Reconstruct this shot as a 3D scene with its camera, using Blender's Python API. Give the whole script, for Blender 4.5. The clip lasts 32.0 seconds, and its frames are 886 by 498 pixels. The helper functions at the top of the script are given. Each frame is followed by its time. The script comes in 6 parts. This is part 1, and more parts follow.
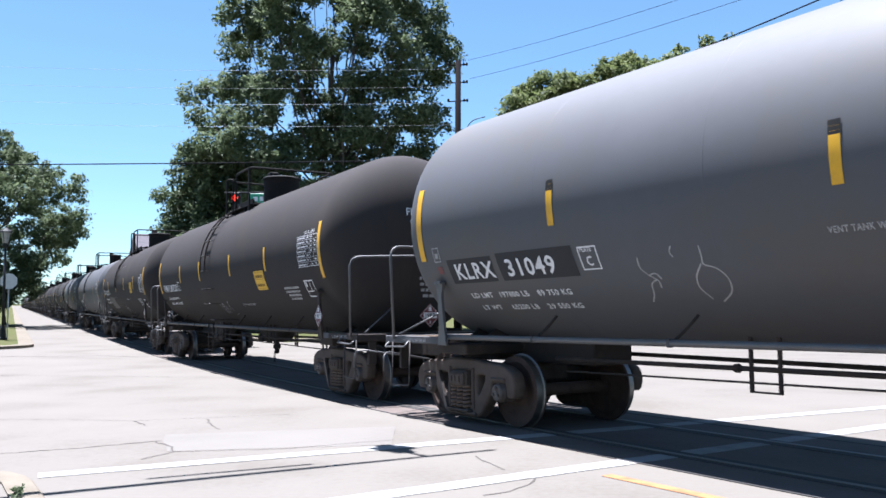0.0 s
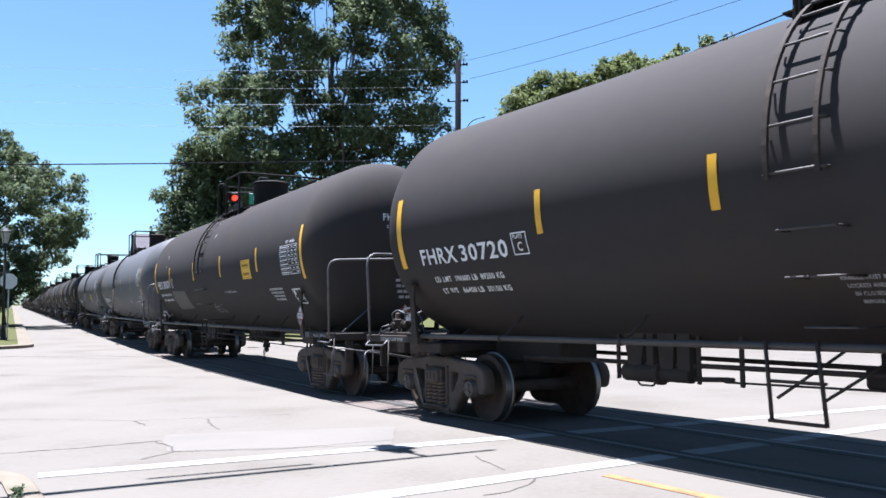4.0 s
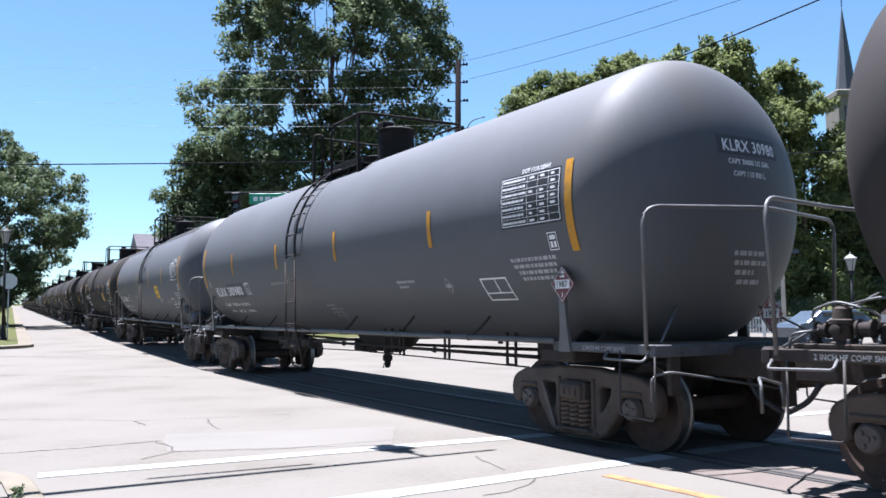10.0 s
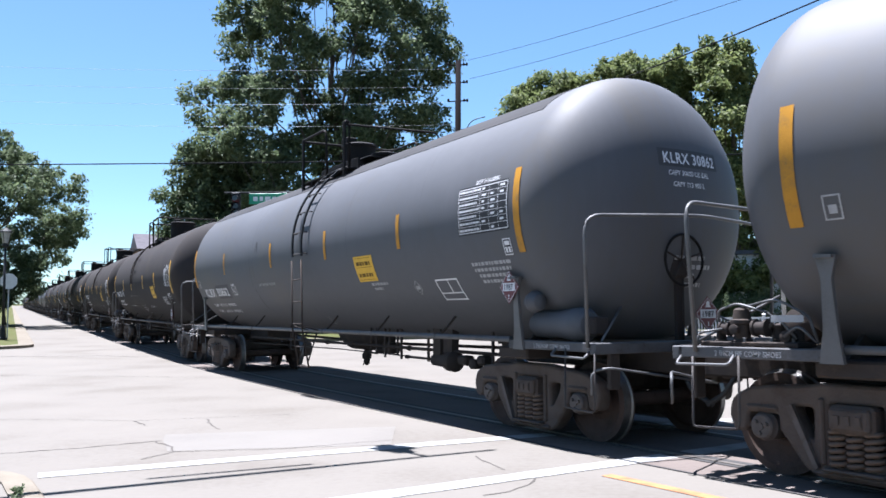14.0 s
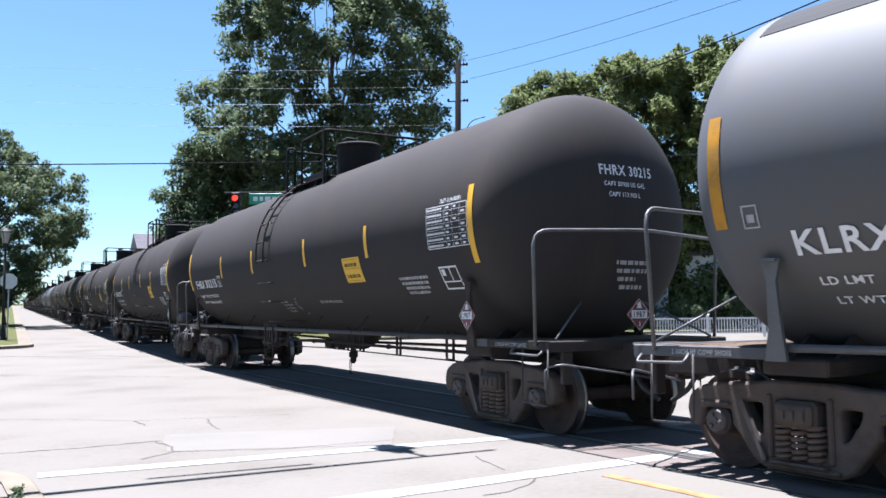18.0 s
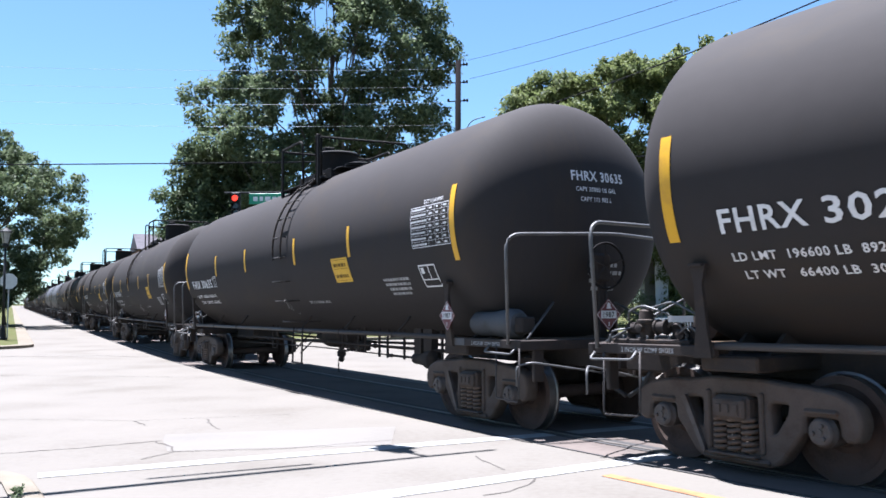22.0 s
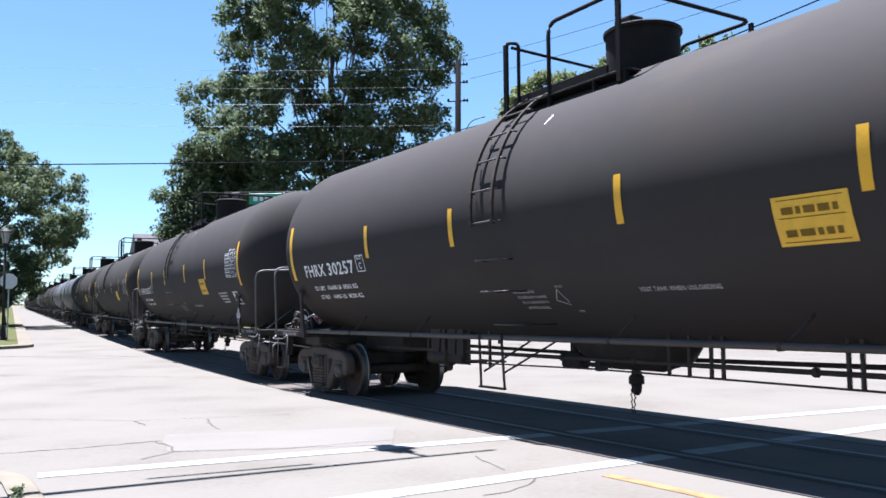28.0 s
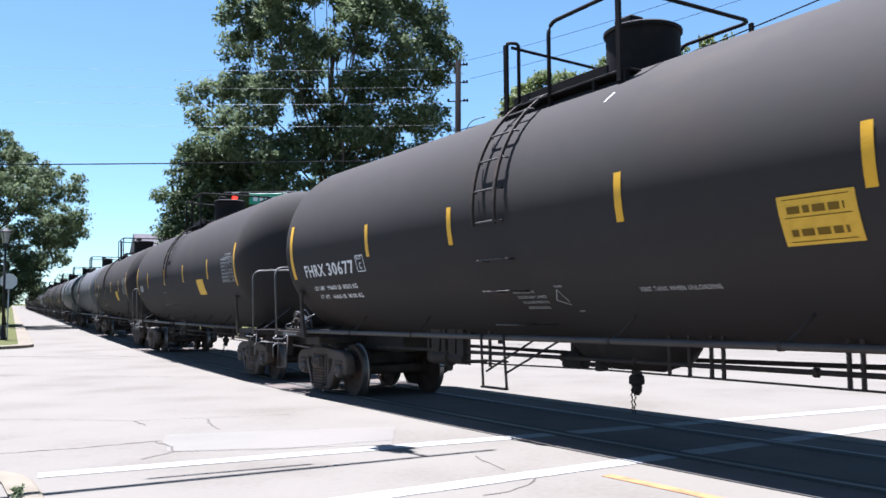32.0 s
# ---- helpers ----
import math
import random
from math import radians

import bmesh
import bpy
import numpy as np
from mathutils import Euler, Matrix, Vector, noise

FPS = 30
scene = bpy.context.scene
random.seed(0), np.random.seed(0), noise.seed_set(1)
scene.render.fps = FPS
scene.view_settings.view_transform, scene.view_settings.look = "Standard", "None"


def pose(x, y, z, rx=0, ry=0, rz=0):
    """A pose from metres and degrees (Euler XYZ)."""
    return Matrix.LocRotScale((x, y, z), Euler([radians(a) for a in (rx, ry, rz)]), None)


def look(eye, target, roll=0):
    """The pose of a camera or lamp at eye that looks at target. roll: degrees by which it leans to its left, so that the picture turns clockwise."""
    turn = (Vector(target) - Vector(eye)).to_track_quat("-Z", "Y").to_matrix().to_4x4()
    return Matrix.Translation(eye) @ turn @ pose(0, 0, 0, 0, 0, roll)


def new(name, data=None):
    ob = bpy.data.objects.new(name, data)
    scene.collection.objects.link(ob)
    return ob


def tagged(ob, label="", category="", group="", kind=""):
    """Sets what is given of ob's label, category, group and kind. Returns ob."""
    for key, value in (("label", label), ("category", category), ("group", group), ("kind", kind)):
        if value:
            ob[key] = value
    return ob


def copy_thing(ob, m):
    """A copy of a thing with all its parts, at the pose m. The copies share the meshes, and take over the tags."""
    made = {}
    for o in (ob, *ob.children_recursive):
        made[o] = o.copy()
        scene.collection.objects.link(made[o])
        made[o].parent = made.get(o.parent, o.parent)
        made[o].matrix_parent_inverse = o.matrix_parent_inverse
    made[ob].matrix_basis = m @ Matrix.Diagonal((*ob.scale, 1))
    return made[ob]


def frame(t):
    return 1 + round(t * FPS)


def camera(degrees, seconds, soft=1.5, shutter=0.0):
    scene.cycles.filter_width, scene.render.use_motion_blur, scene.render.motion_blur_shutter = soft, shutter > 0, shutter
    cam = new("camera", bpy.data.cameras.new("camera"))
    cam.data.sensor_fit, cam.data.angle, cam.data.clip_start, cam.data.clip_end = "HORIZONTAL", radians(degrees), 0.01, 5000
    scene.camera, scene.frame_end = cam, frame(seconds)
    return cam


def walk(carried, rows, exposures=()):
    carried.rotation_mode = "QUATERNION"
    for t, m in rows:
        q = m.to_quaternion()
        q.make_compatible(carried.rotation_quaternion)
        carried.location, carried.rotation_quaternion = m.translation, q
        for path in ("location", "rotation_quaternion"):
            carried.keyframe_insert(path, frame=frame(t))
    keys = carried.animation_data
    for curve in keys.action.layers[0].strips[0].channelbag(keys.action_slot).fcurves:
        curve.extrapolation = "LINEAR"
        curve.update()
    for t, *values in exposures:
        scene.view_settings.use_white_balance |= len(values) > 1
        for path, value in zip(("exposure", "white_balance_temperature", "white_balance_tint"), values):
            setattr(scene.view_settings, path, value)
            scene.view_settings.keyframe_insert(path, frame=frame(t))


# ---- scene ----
SECONDS = 32.0
cam = camera(55.45, SECONDS, soft=1.6, shutter=0.08)
EYE = (0.0, 0.0, 1.475)
LOOK = look(EYE, (0.0, math.cos(0.08396), 1.475 + math.sin(0.08396)), -0.65)
# the camera opens a little whenever a black car fills the picture
GAIN = [(0, 0.03), (1, 0.09), (2, 0.12), (3, 0.06), (4.5, 0.03), (6, 0.15), (7, 0.09), (8, 0.03), (10, 0.0), (12, 0.0), (14, 0.03), (17, 0.0), (18, 0.07), (19, 0.12), (20, 0.05), (21, 0.06), (22, 0.14), (23, 0.12), (24, 0.05), (25, 0.05), (28, 0.05), (29, 0.06), (30, 0.14), (31, 0.12), (32, 0.04)]
walk(cam, [(0.0, LOOK), (SECONDS, LOOK)], exposures=[(t, 2.26 + g, 5800, 15) for t, g in GAIN])

# ---- light ----
SUN_DIR = Vector((-0.165, 0.170, 1.0)).normalized()
world = bpy.data.worlds.new("sky")
scene.world = world
world.use_nodes = True
wn = world.node_tree
sky = wn.nodes.new("ShaderNodeTexSky")
sky.sky_type = "NISHITA"
sky.sun_disc = False
sky.sun_elevation = math.asin(SUN_DIR.z)
sky.sun_rotation = math.atan2(SUN_DIR.x, SUN_DIR.y)
sky.altitude = 50
sky.air_density = 1.0
sky.dust_density = 0.2
sky.ozone_density = 2.0
bg = wn.nodes["Background"]
bg.inputs["Strength"].default_value = 0.037
cast = wn.nodes.new("ShaderNodeMix")
cast.data_type, cast.blend_type = "RGBA", "MULTIPLY"
cast.inputs[0].default_value = 1.0
cast.inputs[7].default_value = (0.88, 1.03, 1.02, 1)
wn.links.new(sky.outputs[0], cast.inputs[6])
wn.links.new(cast.outputs[2], bg.inputs["Color"])
sun = new("sun", bpy.data.lights.new("sun", "SUN"))
sun.data.energy = 5.0
sun.data.angle = radians(0.53)
sun.data.color = (1.0, 0.97, 0.93)
sun.matrix_world = look(SUN_DIR * 60, (0, 0, 0))


# ---- the line of the track ----
STEP = 0.25
ARC = np.arange(-900, 130, STEP)
_u = np.clip((ARC + 32.235) / 39.622, 0, 1)
_bend = 0.0051319 * _u * _u * (3 - 2 * _u) * (ARC < 60)
_turn = -1.0977962 + np.concatenate([[0], np.cumsum((_bend[1:] + _bend[:-1]) / 2 * STEP)])
_mid = (_turn[1:] + _turn[:-1]) / 2
LINE_X = np.concatenate([[0], np.cumsum(np.cos(_mid) * STEP)])
LINE_Y = np.concatenate([[0], np.cumsum(np.sin(_mid) * STEP)])
_zero = int(np.searchsorted(ARC, 0))
LINE_X = LINE_X - LINE_X[_zero]
LINE_Y = LINE_Y - LINE_Y[_zero] + 14.0227
FAR_DIR = (math.cos(-1.0977962), math.sin(-1.0977962))


def rise(s):
    """Height of the street along its length: it climbs gently away from the crossing."""
    return 0.022099 * 10 * float(np.logaddexp(0, (-3.58 - s) / 10.0))


def along(x, y):
    return x * FAR_DIR[0] + (y - 14.0227) * FAR_DIR[1]


def lie(x, y):
    """Height of the ground at x, y."""
    return rise(along(x, y))


def at(s, lat, z=0.0):
    """A point beside the track: s along it, lat to its right, z over the ground."""
    x, y, a = (float(np.interp(s, ARC, v)) for v in (LINE_X, LINE_Y, _turn))
    px, py = x + math.sin(a) * lat, y - math.cos(a) * lat
    return Vector((px, py, lie(px, py) + z))


def heading(s):
    return float(np.interp(s, ARC, _turn))


# ---- materials ----
def shader(name, base, rough=0.6, metal=0.0, spread=0.25, grain=6.0, fine=60.0, bump=0.15, tint=None, streak=(1, 1, 1), spec=0.5, space="Object", matt=0.0):
    """A surface with stains at two scales, fine relief and uneven gloss; tint: the colour of its dirt."""
    m = bpy.data.materials.new(name)
    m.use_nodes = True
    n, l = m.node_tree.nodes, m.node_tree.links
    b = n["Principled BSDF"]
    co = n.new("ShaderNodeTexCoord")
    mp = n.new("ShaderNodeMapping")
    mp.inputs["Scale"].default_value = streak
    l.new(co.outputs[space], mp.inputs["Vector"])
    big = n.new("ShaderNodeTexNoise")
    big.inputs["Scale"].default_value = grain
    big.inputs["Detail"].default_value = 5
    l.new(mp.outputs[0], big.inputs["Vector"])
    small = n.new("ShaderNodeTexNoise")
    small.inputs["Scale"].default_value = fine
    small.inputs["Detail"].default_value = 3
    l.new(mp.outputs[0], small.inputs["Vector"])
    add = n.new("ShaderNodeMath")
    add.operation = "MULTIPLY_ADD"
    add.inputs[1].default_value = 0.35
    l.new(small.outputs["Fac"], add.inputs[0])
    l.new(big.outputs["Fac"], add.inputs[2])
    ramp = n.new("ShaderNodeValToRGB")
    c = Vector(base[:3])
    d = Vector(tint) if tint else c * (1 - spread)
    ramp.color_ramp.elements[0].position = 0.46
    ramp.color_ramp.elements[1].position = 0.86
    ramp.color_ramp.elements[0].color = (*d, 1)
    ramp.color_ramp.elements[1].color = (*(c * (1 + spread * 0.5)), 1)
    mid = ramp.color_ramp.elements.new(0.66)
    mid.color = (*c, 1)
    l.new(add.outputs[0], ramp.inputs["Fac"])
    colour = ramp.outputs["Color"]
    l.new(colour, b.inputs["Base Color"])
    rr = n.new("ShaderNodeMapRange")
    rr.inputs["To Min"].default_value, rr.inputs["To Max"].default_value = max(0.05, rough - 0.1), min(1, rough + 0.12)
    l.new(big.outputs["Fac"], rr.inputs["Value"])
    l.new(rr.outputs[0], b.inputs["Roughness"])
    b.inputs["Metallic"].default_value = metal
    b.inputs["Diffuse Roughness"].default_value = matt
    b.inputs["Specular IOR Level"].default_value = spec
    if bump:
        bp = n.new("ShaderNodeBump")
        bp.inputs["Strength"].default_value = bump
        bp.inputs["Distance"].default_value = 0.01
        l.new(small.outputs["Fac"], bp.inputs["Height"])
        l.new(bp.outputs[0], b.inputs["Normal"])
    return m


def glow(name, colour, strength):
    m = bpy.data.materials.new(name)
    m.use_nodes = True
    b = m.node_tree.nodes["Principled BSDF"]
    b.inputs["Base Color"].default_value = (*colour, 1)
    b.inputs["Emission Color"].default_value = (*colour, 1)
    b.inputs["Emission Strength"].default_value = strength
    return m


def leafage(name, dark, light):
    """Leaves: a mix of matt and see-through green that changes from clump to clump."""
    m = bpy.data.materials.new(name)
    m.use_nodes = True
    n, l = m.node_tree.nodes, m.node_tree.links
    b = n["Principled BSDF"]
    geo = n.new("ShaderNodeNewGeometry")
    ramp = n.new("ShaderNodeValToRGB")
    ramp.color_ramp.elements[0].color = (*dark, 1)
    ramp.color_ramp.elements[1].color = (*light, 1)
    l.new(geo.outputs["Random Per Island"], ramp.inputs["Fac"])
    l.new(ramp.outputs["Color"], b.inputs["Base Color"])
    b.inputs["Roughness"].default_value = 0.55
    b.inputs["Specular IOR Level"].default_value = 0.12
    tr = n.new("ShaderNodeBsdfTranslucent")
    l.new(ramp.outputs["Color"], tr.inputs["Color"])
    mix = n.new("ShaderNodeMixShader")
    mix.inputs["Fac"].default_value = 0.48
    l.new(b.outputs[0], mix.inputs[1])
    l.new(tr.outputs[0], mix.inputs[2])
    l.new(mix.outputs[0], n["Material Output"].inputs["Surface"])
    return m


M = dict(
    pave=shader("pale_pavement", (0.115, 0.105, 0.0925), 0.92, spec=0.08, spread=0.13, grain=0.55, fine=14, bump=0.35, tint=(0.098, 0.088, 0.076)),
    panel=shader("crossing_panel", (0.1, 0.083, 0.074), 0.9, spec=0.1, spread=0.3, grain=0.8, fine=18, bump=0.3),
    walkpave=shader("sidewalk_concrete", (0.122, 0.106, 0.084), 0.9, spec=0.1, spread=0.3, grain=2.2, fine=30, bump=0.4, tint=(0.095, 0.079, 0.058)),
    paint_white=shader("road_paint_white", (0.2, 0.2, 0.196), 0.8, spec=0.1, spread=0.25, grain=3, fine=25, bump=0.2, tint=(0.15, 0.147, 0.14)),
    paint_yellow=shader("road_paint_yellow", (0.25, 0.1, 0.034), 0.8, spread=0.45, grain=5, fine=25, bump=0.2),
    crack=shader("tar_crack", (0.066, 0.06, 0.054), 0.9, spec=0.05, bump=0.1),
    rail=shader("rail_steel", (0.085, 0.075, 0.066), 0.5, metal=0.35, spread=0.3, grain=3),
    railgap=shader("flangeway", (0.02275, 0.02145, 0.0208), 0.9),
    black=shader("black_tank_paint", (0.0312, 0.0283, 0.0282), 0.8, spec=0.09, spread=0.2, grain=0.9, fine=9, bump=0.03, streak=(0.5, 1.6, 0.45), tint=(0.036, 0.0304, 0.0268)),
    gray=shader("gray_tank_paint", (0.071, 0.073, 0.080), 0.62, spec=0.2, spread=0.16, grain=0.8, fine=9, bump=0.03, streak=(0.6, 1.6, 0.35), tint=(0.074, 0.072, 0.071)),
    under=shader("grimy_black_steel", (0.031, 0.0258, 0.0235), 0.8, spec=0.15, spread=0.3, grain=4, fine=40, bump=0.2, tint=(0.05, 0.037, 0.029)),
    undergray=shader("grimy_gray_steel", (0.065, 0.065, 0.06825), 0.65, spec=0.2, spread=0.25, grain=4, fine=40, bump=0.15, tint=(0.039, 0.03575, 0.0325)),
    truck=shader("rusty_cast_steel", (0.066, 0.052, 0.044), 0.85, spec=0.2, spread=0.35, grain=5, fine=45, bump=0.35, tint=(0.05, 0.036, 0.028)),
    wheel=shader("wheel_steel_dirty", (0.052, 0.036, 0.030), 0.75, spec=0.12, spread=0.3, grain=5, fine=50, bump=0.2, tint=(0.030, 0.022, 0.018)),
    tread=shader("wheel_tread_polished", (0.14, 0.135, 0.13), 0.4, metal=0.8, spread=0.3),
    pipe=shader("worn_gray_pipe", (0.085, 0.085, 0.087), 0.5, metal=0.2, spec=0.35, spread=0.25, grain=5),
    yellow=shader("yellow_reflector", (0.56, 0.305, 0.012), 0.5, spread=0.06, grain=6, spec=0.3, tint=(0.47, 0.25, 0.02)),
    orange=shader("faded_amber_reflector", (0.351, 0.1716, 0.0234), 0.5, spec=0.08, spread=0.2, grain=6, tint=(0.234, 0.1326, 0.039)),
    placard=shader("yellow_placard", (0.546, 0.3354, 0.0468), 0.6, spec=0.08, spread=0.1, grain=9),
    white=shader("white_stencil", (0.56, 0.56, 0.57), 0.6, spec=0.08, spread=0.12, grain=7, bump=0.0),
    dim=shader("dirty_white_stencil", (0.28, 0.28, 0.285), 0.6, spec=0.08, spread=0.25, grain=7, bump=0.0),
    ink=shader("black_ink", (0.02, 0.02, 0.02), 0.6, spec=0.08, bump=0.0),
    faded=shader("faded_brown_print", (0.13, 0.078, 0.013), 0.6, spec=0.08, bump=0.0),
    red=shader("placard_red", (0.09, 0.010, 0.014), 0.5, spread=0.15, grain=9, bump=0.0),
    patch=shader("dark_repaint_patch", (0.03, 0.031, 0.034), 0.5, spec=0.08, spread=0.1, grain=4, bump=0.02),
    patch_gray=shader("gray_repaint_patch", (0.052, 0.05, 0.049), 0.55, spec=0.08, spread=0.15, grain=4, bump=0.02),
    darktop=shader("dark_top_coat", (0.036, 0.0355, 0.037), 0.8, spec=0.08, spread=0.2, grain=1.2, fine=12, bump=0.05, streak=(0.5, 1.6, 0.5)),
    patch_mid=shader("dim_gray_patch", (0.053, 0.054, 0.058), 0.6, spec=0.1, spread=0.15, grain=4, bump=0.02),
    spring=shader("rusty_spring", (0.0715, 0.0468, 0.0325), 0.75, spread=0.3, grain=12),
    grass=shader("grass", (0.05, 0.055, 0.02), 0.95, spec=0.05, spread=0.4, grain=1.6, fine=40, bump=0.5, tint=(0.075, 0.062, 0.034)),
    bark=shader("bark", (0.065, 0.052, 0.04225), 0.9, spread=0.4, grain=4, fine=30, bump=0.6, streak=(1, 1, 0.25)),
    leaf=leafage("oak_leaves", (0.050, 0.072, 0.036), (0.136, 0.168, 0.09)),
    leaf_light=leafage("light_leaves", (0.067, 0.088, 0.034), (0.176, 0.204, 0.078)),
    iron=shader("black_cast_iron", (0.014, 0.015, 0.017), 0.65, spec=0.2, spread=0.2),
    pole=shader("creosoted_wood_pole", (0.009, 0.0075, 0.008), 0.95, spec=0.03, spread=0.3, grain=3, streak=(1, 1, 0.2), bump=0.4),
    steel=shader("galvanised_steel", (0.2964, 0.3042, 0.312), 0.45, metal=0.7, spread=0.15, grain=3),
    slate=shader("slate_roof", (0.055, 0.06, 0.075), 0.7, spread=0.2, grain=3, fine=30, bump=0.3),
    shingle=shader("weathered_shingles", (0.075, 0.07, 0.078), 0.9, spec=0.1, spread=0.25, grain=1.5, fine=20, bump=0.3),
    stucco=shader("white_stucco", (0.5616, 0.5538, 0.5304), 0.8, spread=0.08, grain=1.5),
    stone=shader("pale_stone", (0.15, 0.135, 0.11), 0.8, spread=0.15, grain=1.5),
    brick=shader("dim_brick", (0.1625, 0.0845, 0.0585), 0.85, spread=0.25, grain=3),
    glass=shader("dark_window_glass", (0.02, 0.025, 0.03), 0.08, spread=0.1, bump=0.0),
    green=shader("green_sign_sheet", (0.01, 0.22, 0.12), 0.5, spread=0.08, bump=0.0),
    signback=shader("sign_back_aluminium", (0.429, 0.4368, 0.4368), 0.5, metal=0.3, spread=0.1),
    lampglass=shader("frosted_lamp_glass", (0.22, 0.22, 0.21), 0.3, spread=0.08, bump=0.0),
    carblue=shader("blue_car_paint", (0.045, 0.062, 0.085), 0.3, spread=0.05, spec=0.6, bump=0.0),
    fitting=shader("black_tank_fittings", (0.0095, 0.0088, 0.009), 0.75, spec=0.1, spread=0.3, grain=5, fine=40, bump=0.15, tint=(0.015, 0.012, 0.011)),
    rubber=shader("tyre_rubber", (0.02, 0.02, 0.02), 0.8),
    wire=shader("weathered_wire", (0.42, 0.43, 0.45), 0.7, spec=0.2, bump=0.0),
    cable=shader("black_cable", (0.012, 0.012, 0.014), 0.9, spec=0.03, bump=0.0),
    sillpipe=shader("grimy_sill_pipe", (0.04, 0.035, 0.033), 0.6, spec=0.3, spread=0.3, grain=4),
    boards=shader("worn_platform_boards", (0.085, 0.06, 0.042), 0.9, spec=0.1, spread=0.4, grain=5, streak=(1, 0.2, 1)),
    bearing=shader("greasy_bearing_cap", (0.066, 0.055, 0.05), 0.6, spec=0.3, spread=0.4, grain=9, tint=(0.045, 0.03, 0.022)),
    redlens=glow("red_signal_lens", (1.0, 0.035, 0.015), 0.5),
)


# ---- mesh tools ----
def mesh_of(bm, name, mats, smooth=False, angle=40):
    me = bpy.data.meshes.new(name)
    bmesh.ops.recalc_face_normals(bm, faces=bm.faces)
    if smooth:
        for f in bm.faces:
            f.smooth = True
        lim = radians(angle)
        for e in bm.edges:
            if len(e.link_faces) == 2 and e.calc_face_angle(0) > lim:
                e.smooth = False
    bm.to_mesh(me)
    bm.free()
    for m in mats if isinstance(mats, (list, tuple)) else [mats]:
        me.materials.append(m)
    return me


def part(name, bm, material, parent=None, label="", smooth=False, m=None):
    """Links a bmesh (or a mesh) as one mesh object under a thing or a part."""
    me = bm if isinstance(bm, bpy.types.Mesh) else mesh_of(bm, name, material, smooth)
    ob = new(name, me)
    if parent:
        ob.parent = parent
    if m:
        ob.matrix_local = m
    if label:
        ob["label"] = label
    return ob


def empty(name, m=None, **tags):
    ob = new(name)
    ob.empty_display_size = 0.3
    if m:
        ob.matrix_world = m
    return tagged(ob, **tags)


def add_box(bm, lo, hi, mat=0, bevel=0.0):
    v = [bm.verts.new((x, y, z)) for x in (lo[0], hi[0]) for y in (lo[1], hi[1]) for z in (lo[2], hi[2])]
    fs = [bm.faces.new([v[i] for i in q]) for q in ((0, 1, 3, 2), (4, 6, 7, 5), (0, 4, 5, 1), (2, 3, 7, 6), (0, 2, 6, 4), (1, 5, 7, 3))]
    for f in fs:
        f.material_index = mat
    if bevel:
        es = list({e for f in fs for e in f.edges})
        r = bmesh.ops.bevel(bm, geom=es, offset=bevel, segments=1, affect="EDGES")
        for f in r["faces"]:
            f.material_index = mat
    return bm


def box(lo, hi, bevel=0.0):
    return add_box(bmesh.new(), lo, hi, 0, bevel)


def rounded(points, r, steps=4):
    """A line of points with its inner corners rounded."""
    pts = [Vector(p) for p in points]
    out = [pts[0]]
    for a, b, c in zip(pts, pts[1:], pts[2:]):
        k = min(r, (a - b).length * 0.45, (c - b).length * 0.45)
        p, q = b + (a - b).normalized() * k, b + (c - b).normalized() * k
        for i in range(steps + 1):
            t = i / steps
            out.append(p.lerp(b, t).lerp(b.lerp(q, t), t))
    out.append(pts[-1])
    return out


def add_tube(bm, points, r, sides=8, mat=0, r1=None):
    pts = [Vector(p) for p in points]
    rings = []
    for i, p in enumerate(pts):
        d = (pts[min(i + 1, len(pts) - 1)] - pts[max(i - 1, 0)]).normalized()
        a = d.cross(Vector((0, 0, 1)) if abs(d.z) < 0.9 else Vector((1, 0, 0))).normalized()
        b = d.cross(a)
        rad = r if r1 is None else r + (r1 - r) * i / (len(pts) - 1)
        rings.append([bm.verts.new(p + (a * math.cos(k * math.tau / sides) + b * math.sin(k * math.tau / sides)) * rad) for k in range(sides)])
    for s, t in zip(rings, rings[1:]):
        for k in range(sides):
            f = bm.faces.new((s[k], s[(k + 1) % sides], t[(k + 1) % sides], t[k]))
            f.material_index, f.smooth = mat, True
    for ring in (rings[0][::-1], rings[-1]):
        bm.faces.new(ring).material_index = mat
    return bm


def tube(points, r, sides=8, r1=None):
    return add_tube(bmesh.new(), points, r, sides, 0, r1)


def add_lathe(bm, profile, axis="x", sides=32, centre=(0, 0, 0), mats=None, caps=True):
    """Turns a profile of (place along the axis, radius) round the axis."""
    rings = []
    for h, r in profile:
        ring = []
        for k in range(sides):
            a = k * math.tau / sides
            c, s = r * math.cos(a), r * math.sin(a)
            p = {"x": (h, c, s), "y": (c, h, s), "z": (c, s, h)}[axis]
            ring.append(bm.verts.new(Vector(p) + Vector(centre)))
        rings.append(ring)
    for i, (s, t) in enumerate(zip(rings, rings[1:])):
        for k in range(sides):
            f = bm.faces.new((s[k], s[(k + 1) % sides], t[(k + 1) % sides], t[k]))
            f.material_index = mats[i] if mats else 0
    if caps:
        bm.faces.new(rings[0][::-1]).material_index = mats[0] if mats else 0
        bm.faces.new(rings[-1]).material_index = mats[-1] if mats else 0
    return bm


def lathe(profile, axis="x", sides=32, centre=(0, 0, 0), mats=None, caps=True):
    return add_lathe(bmesh.new(), profile, axis, sides, centre, mats, caps)


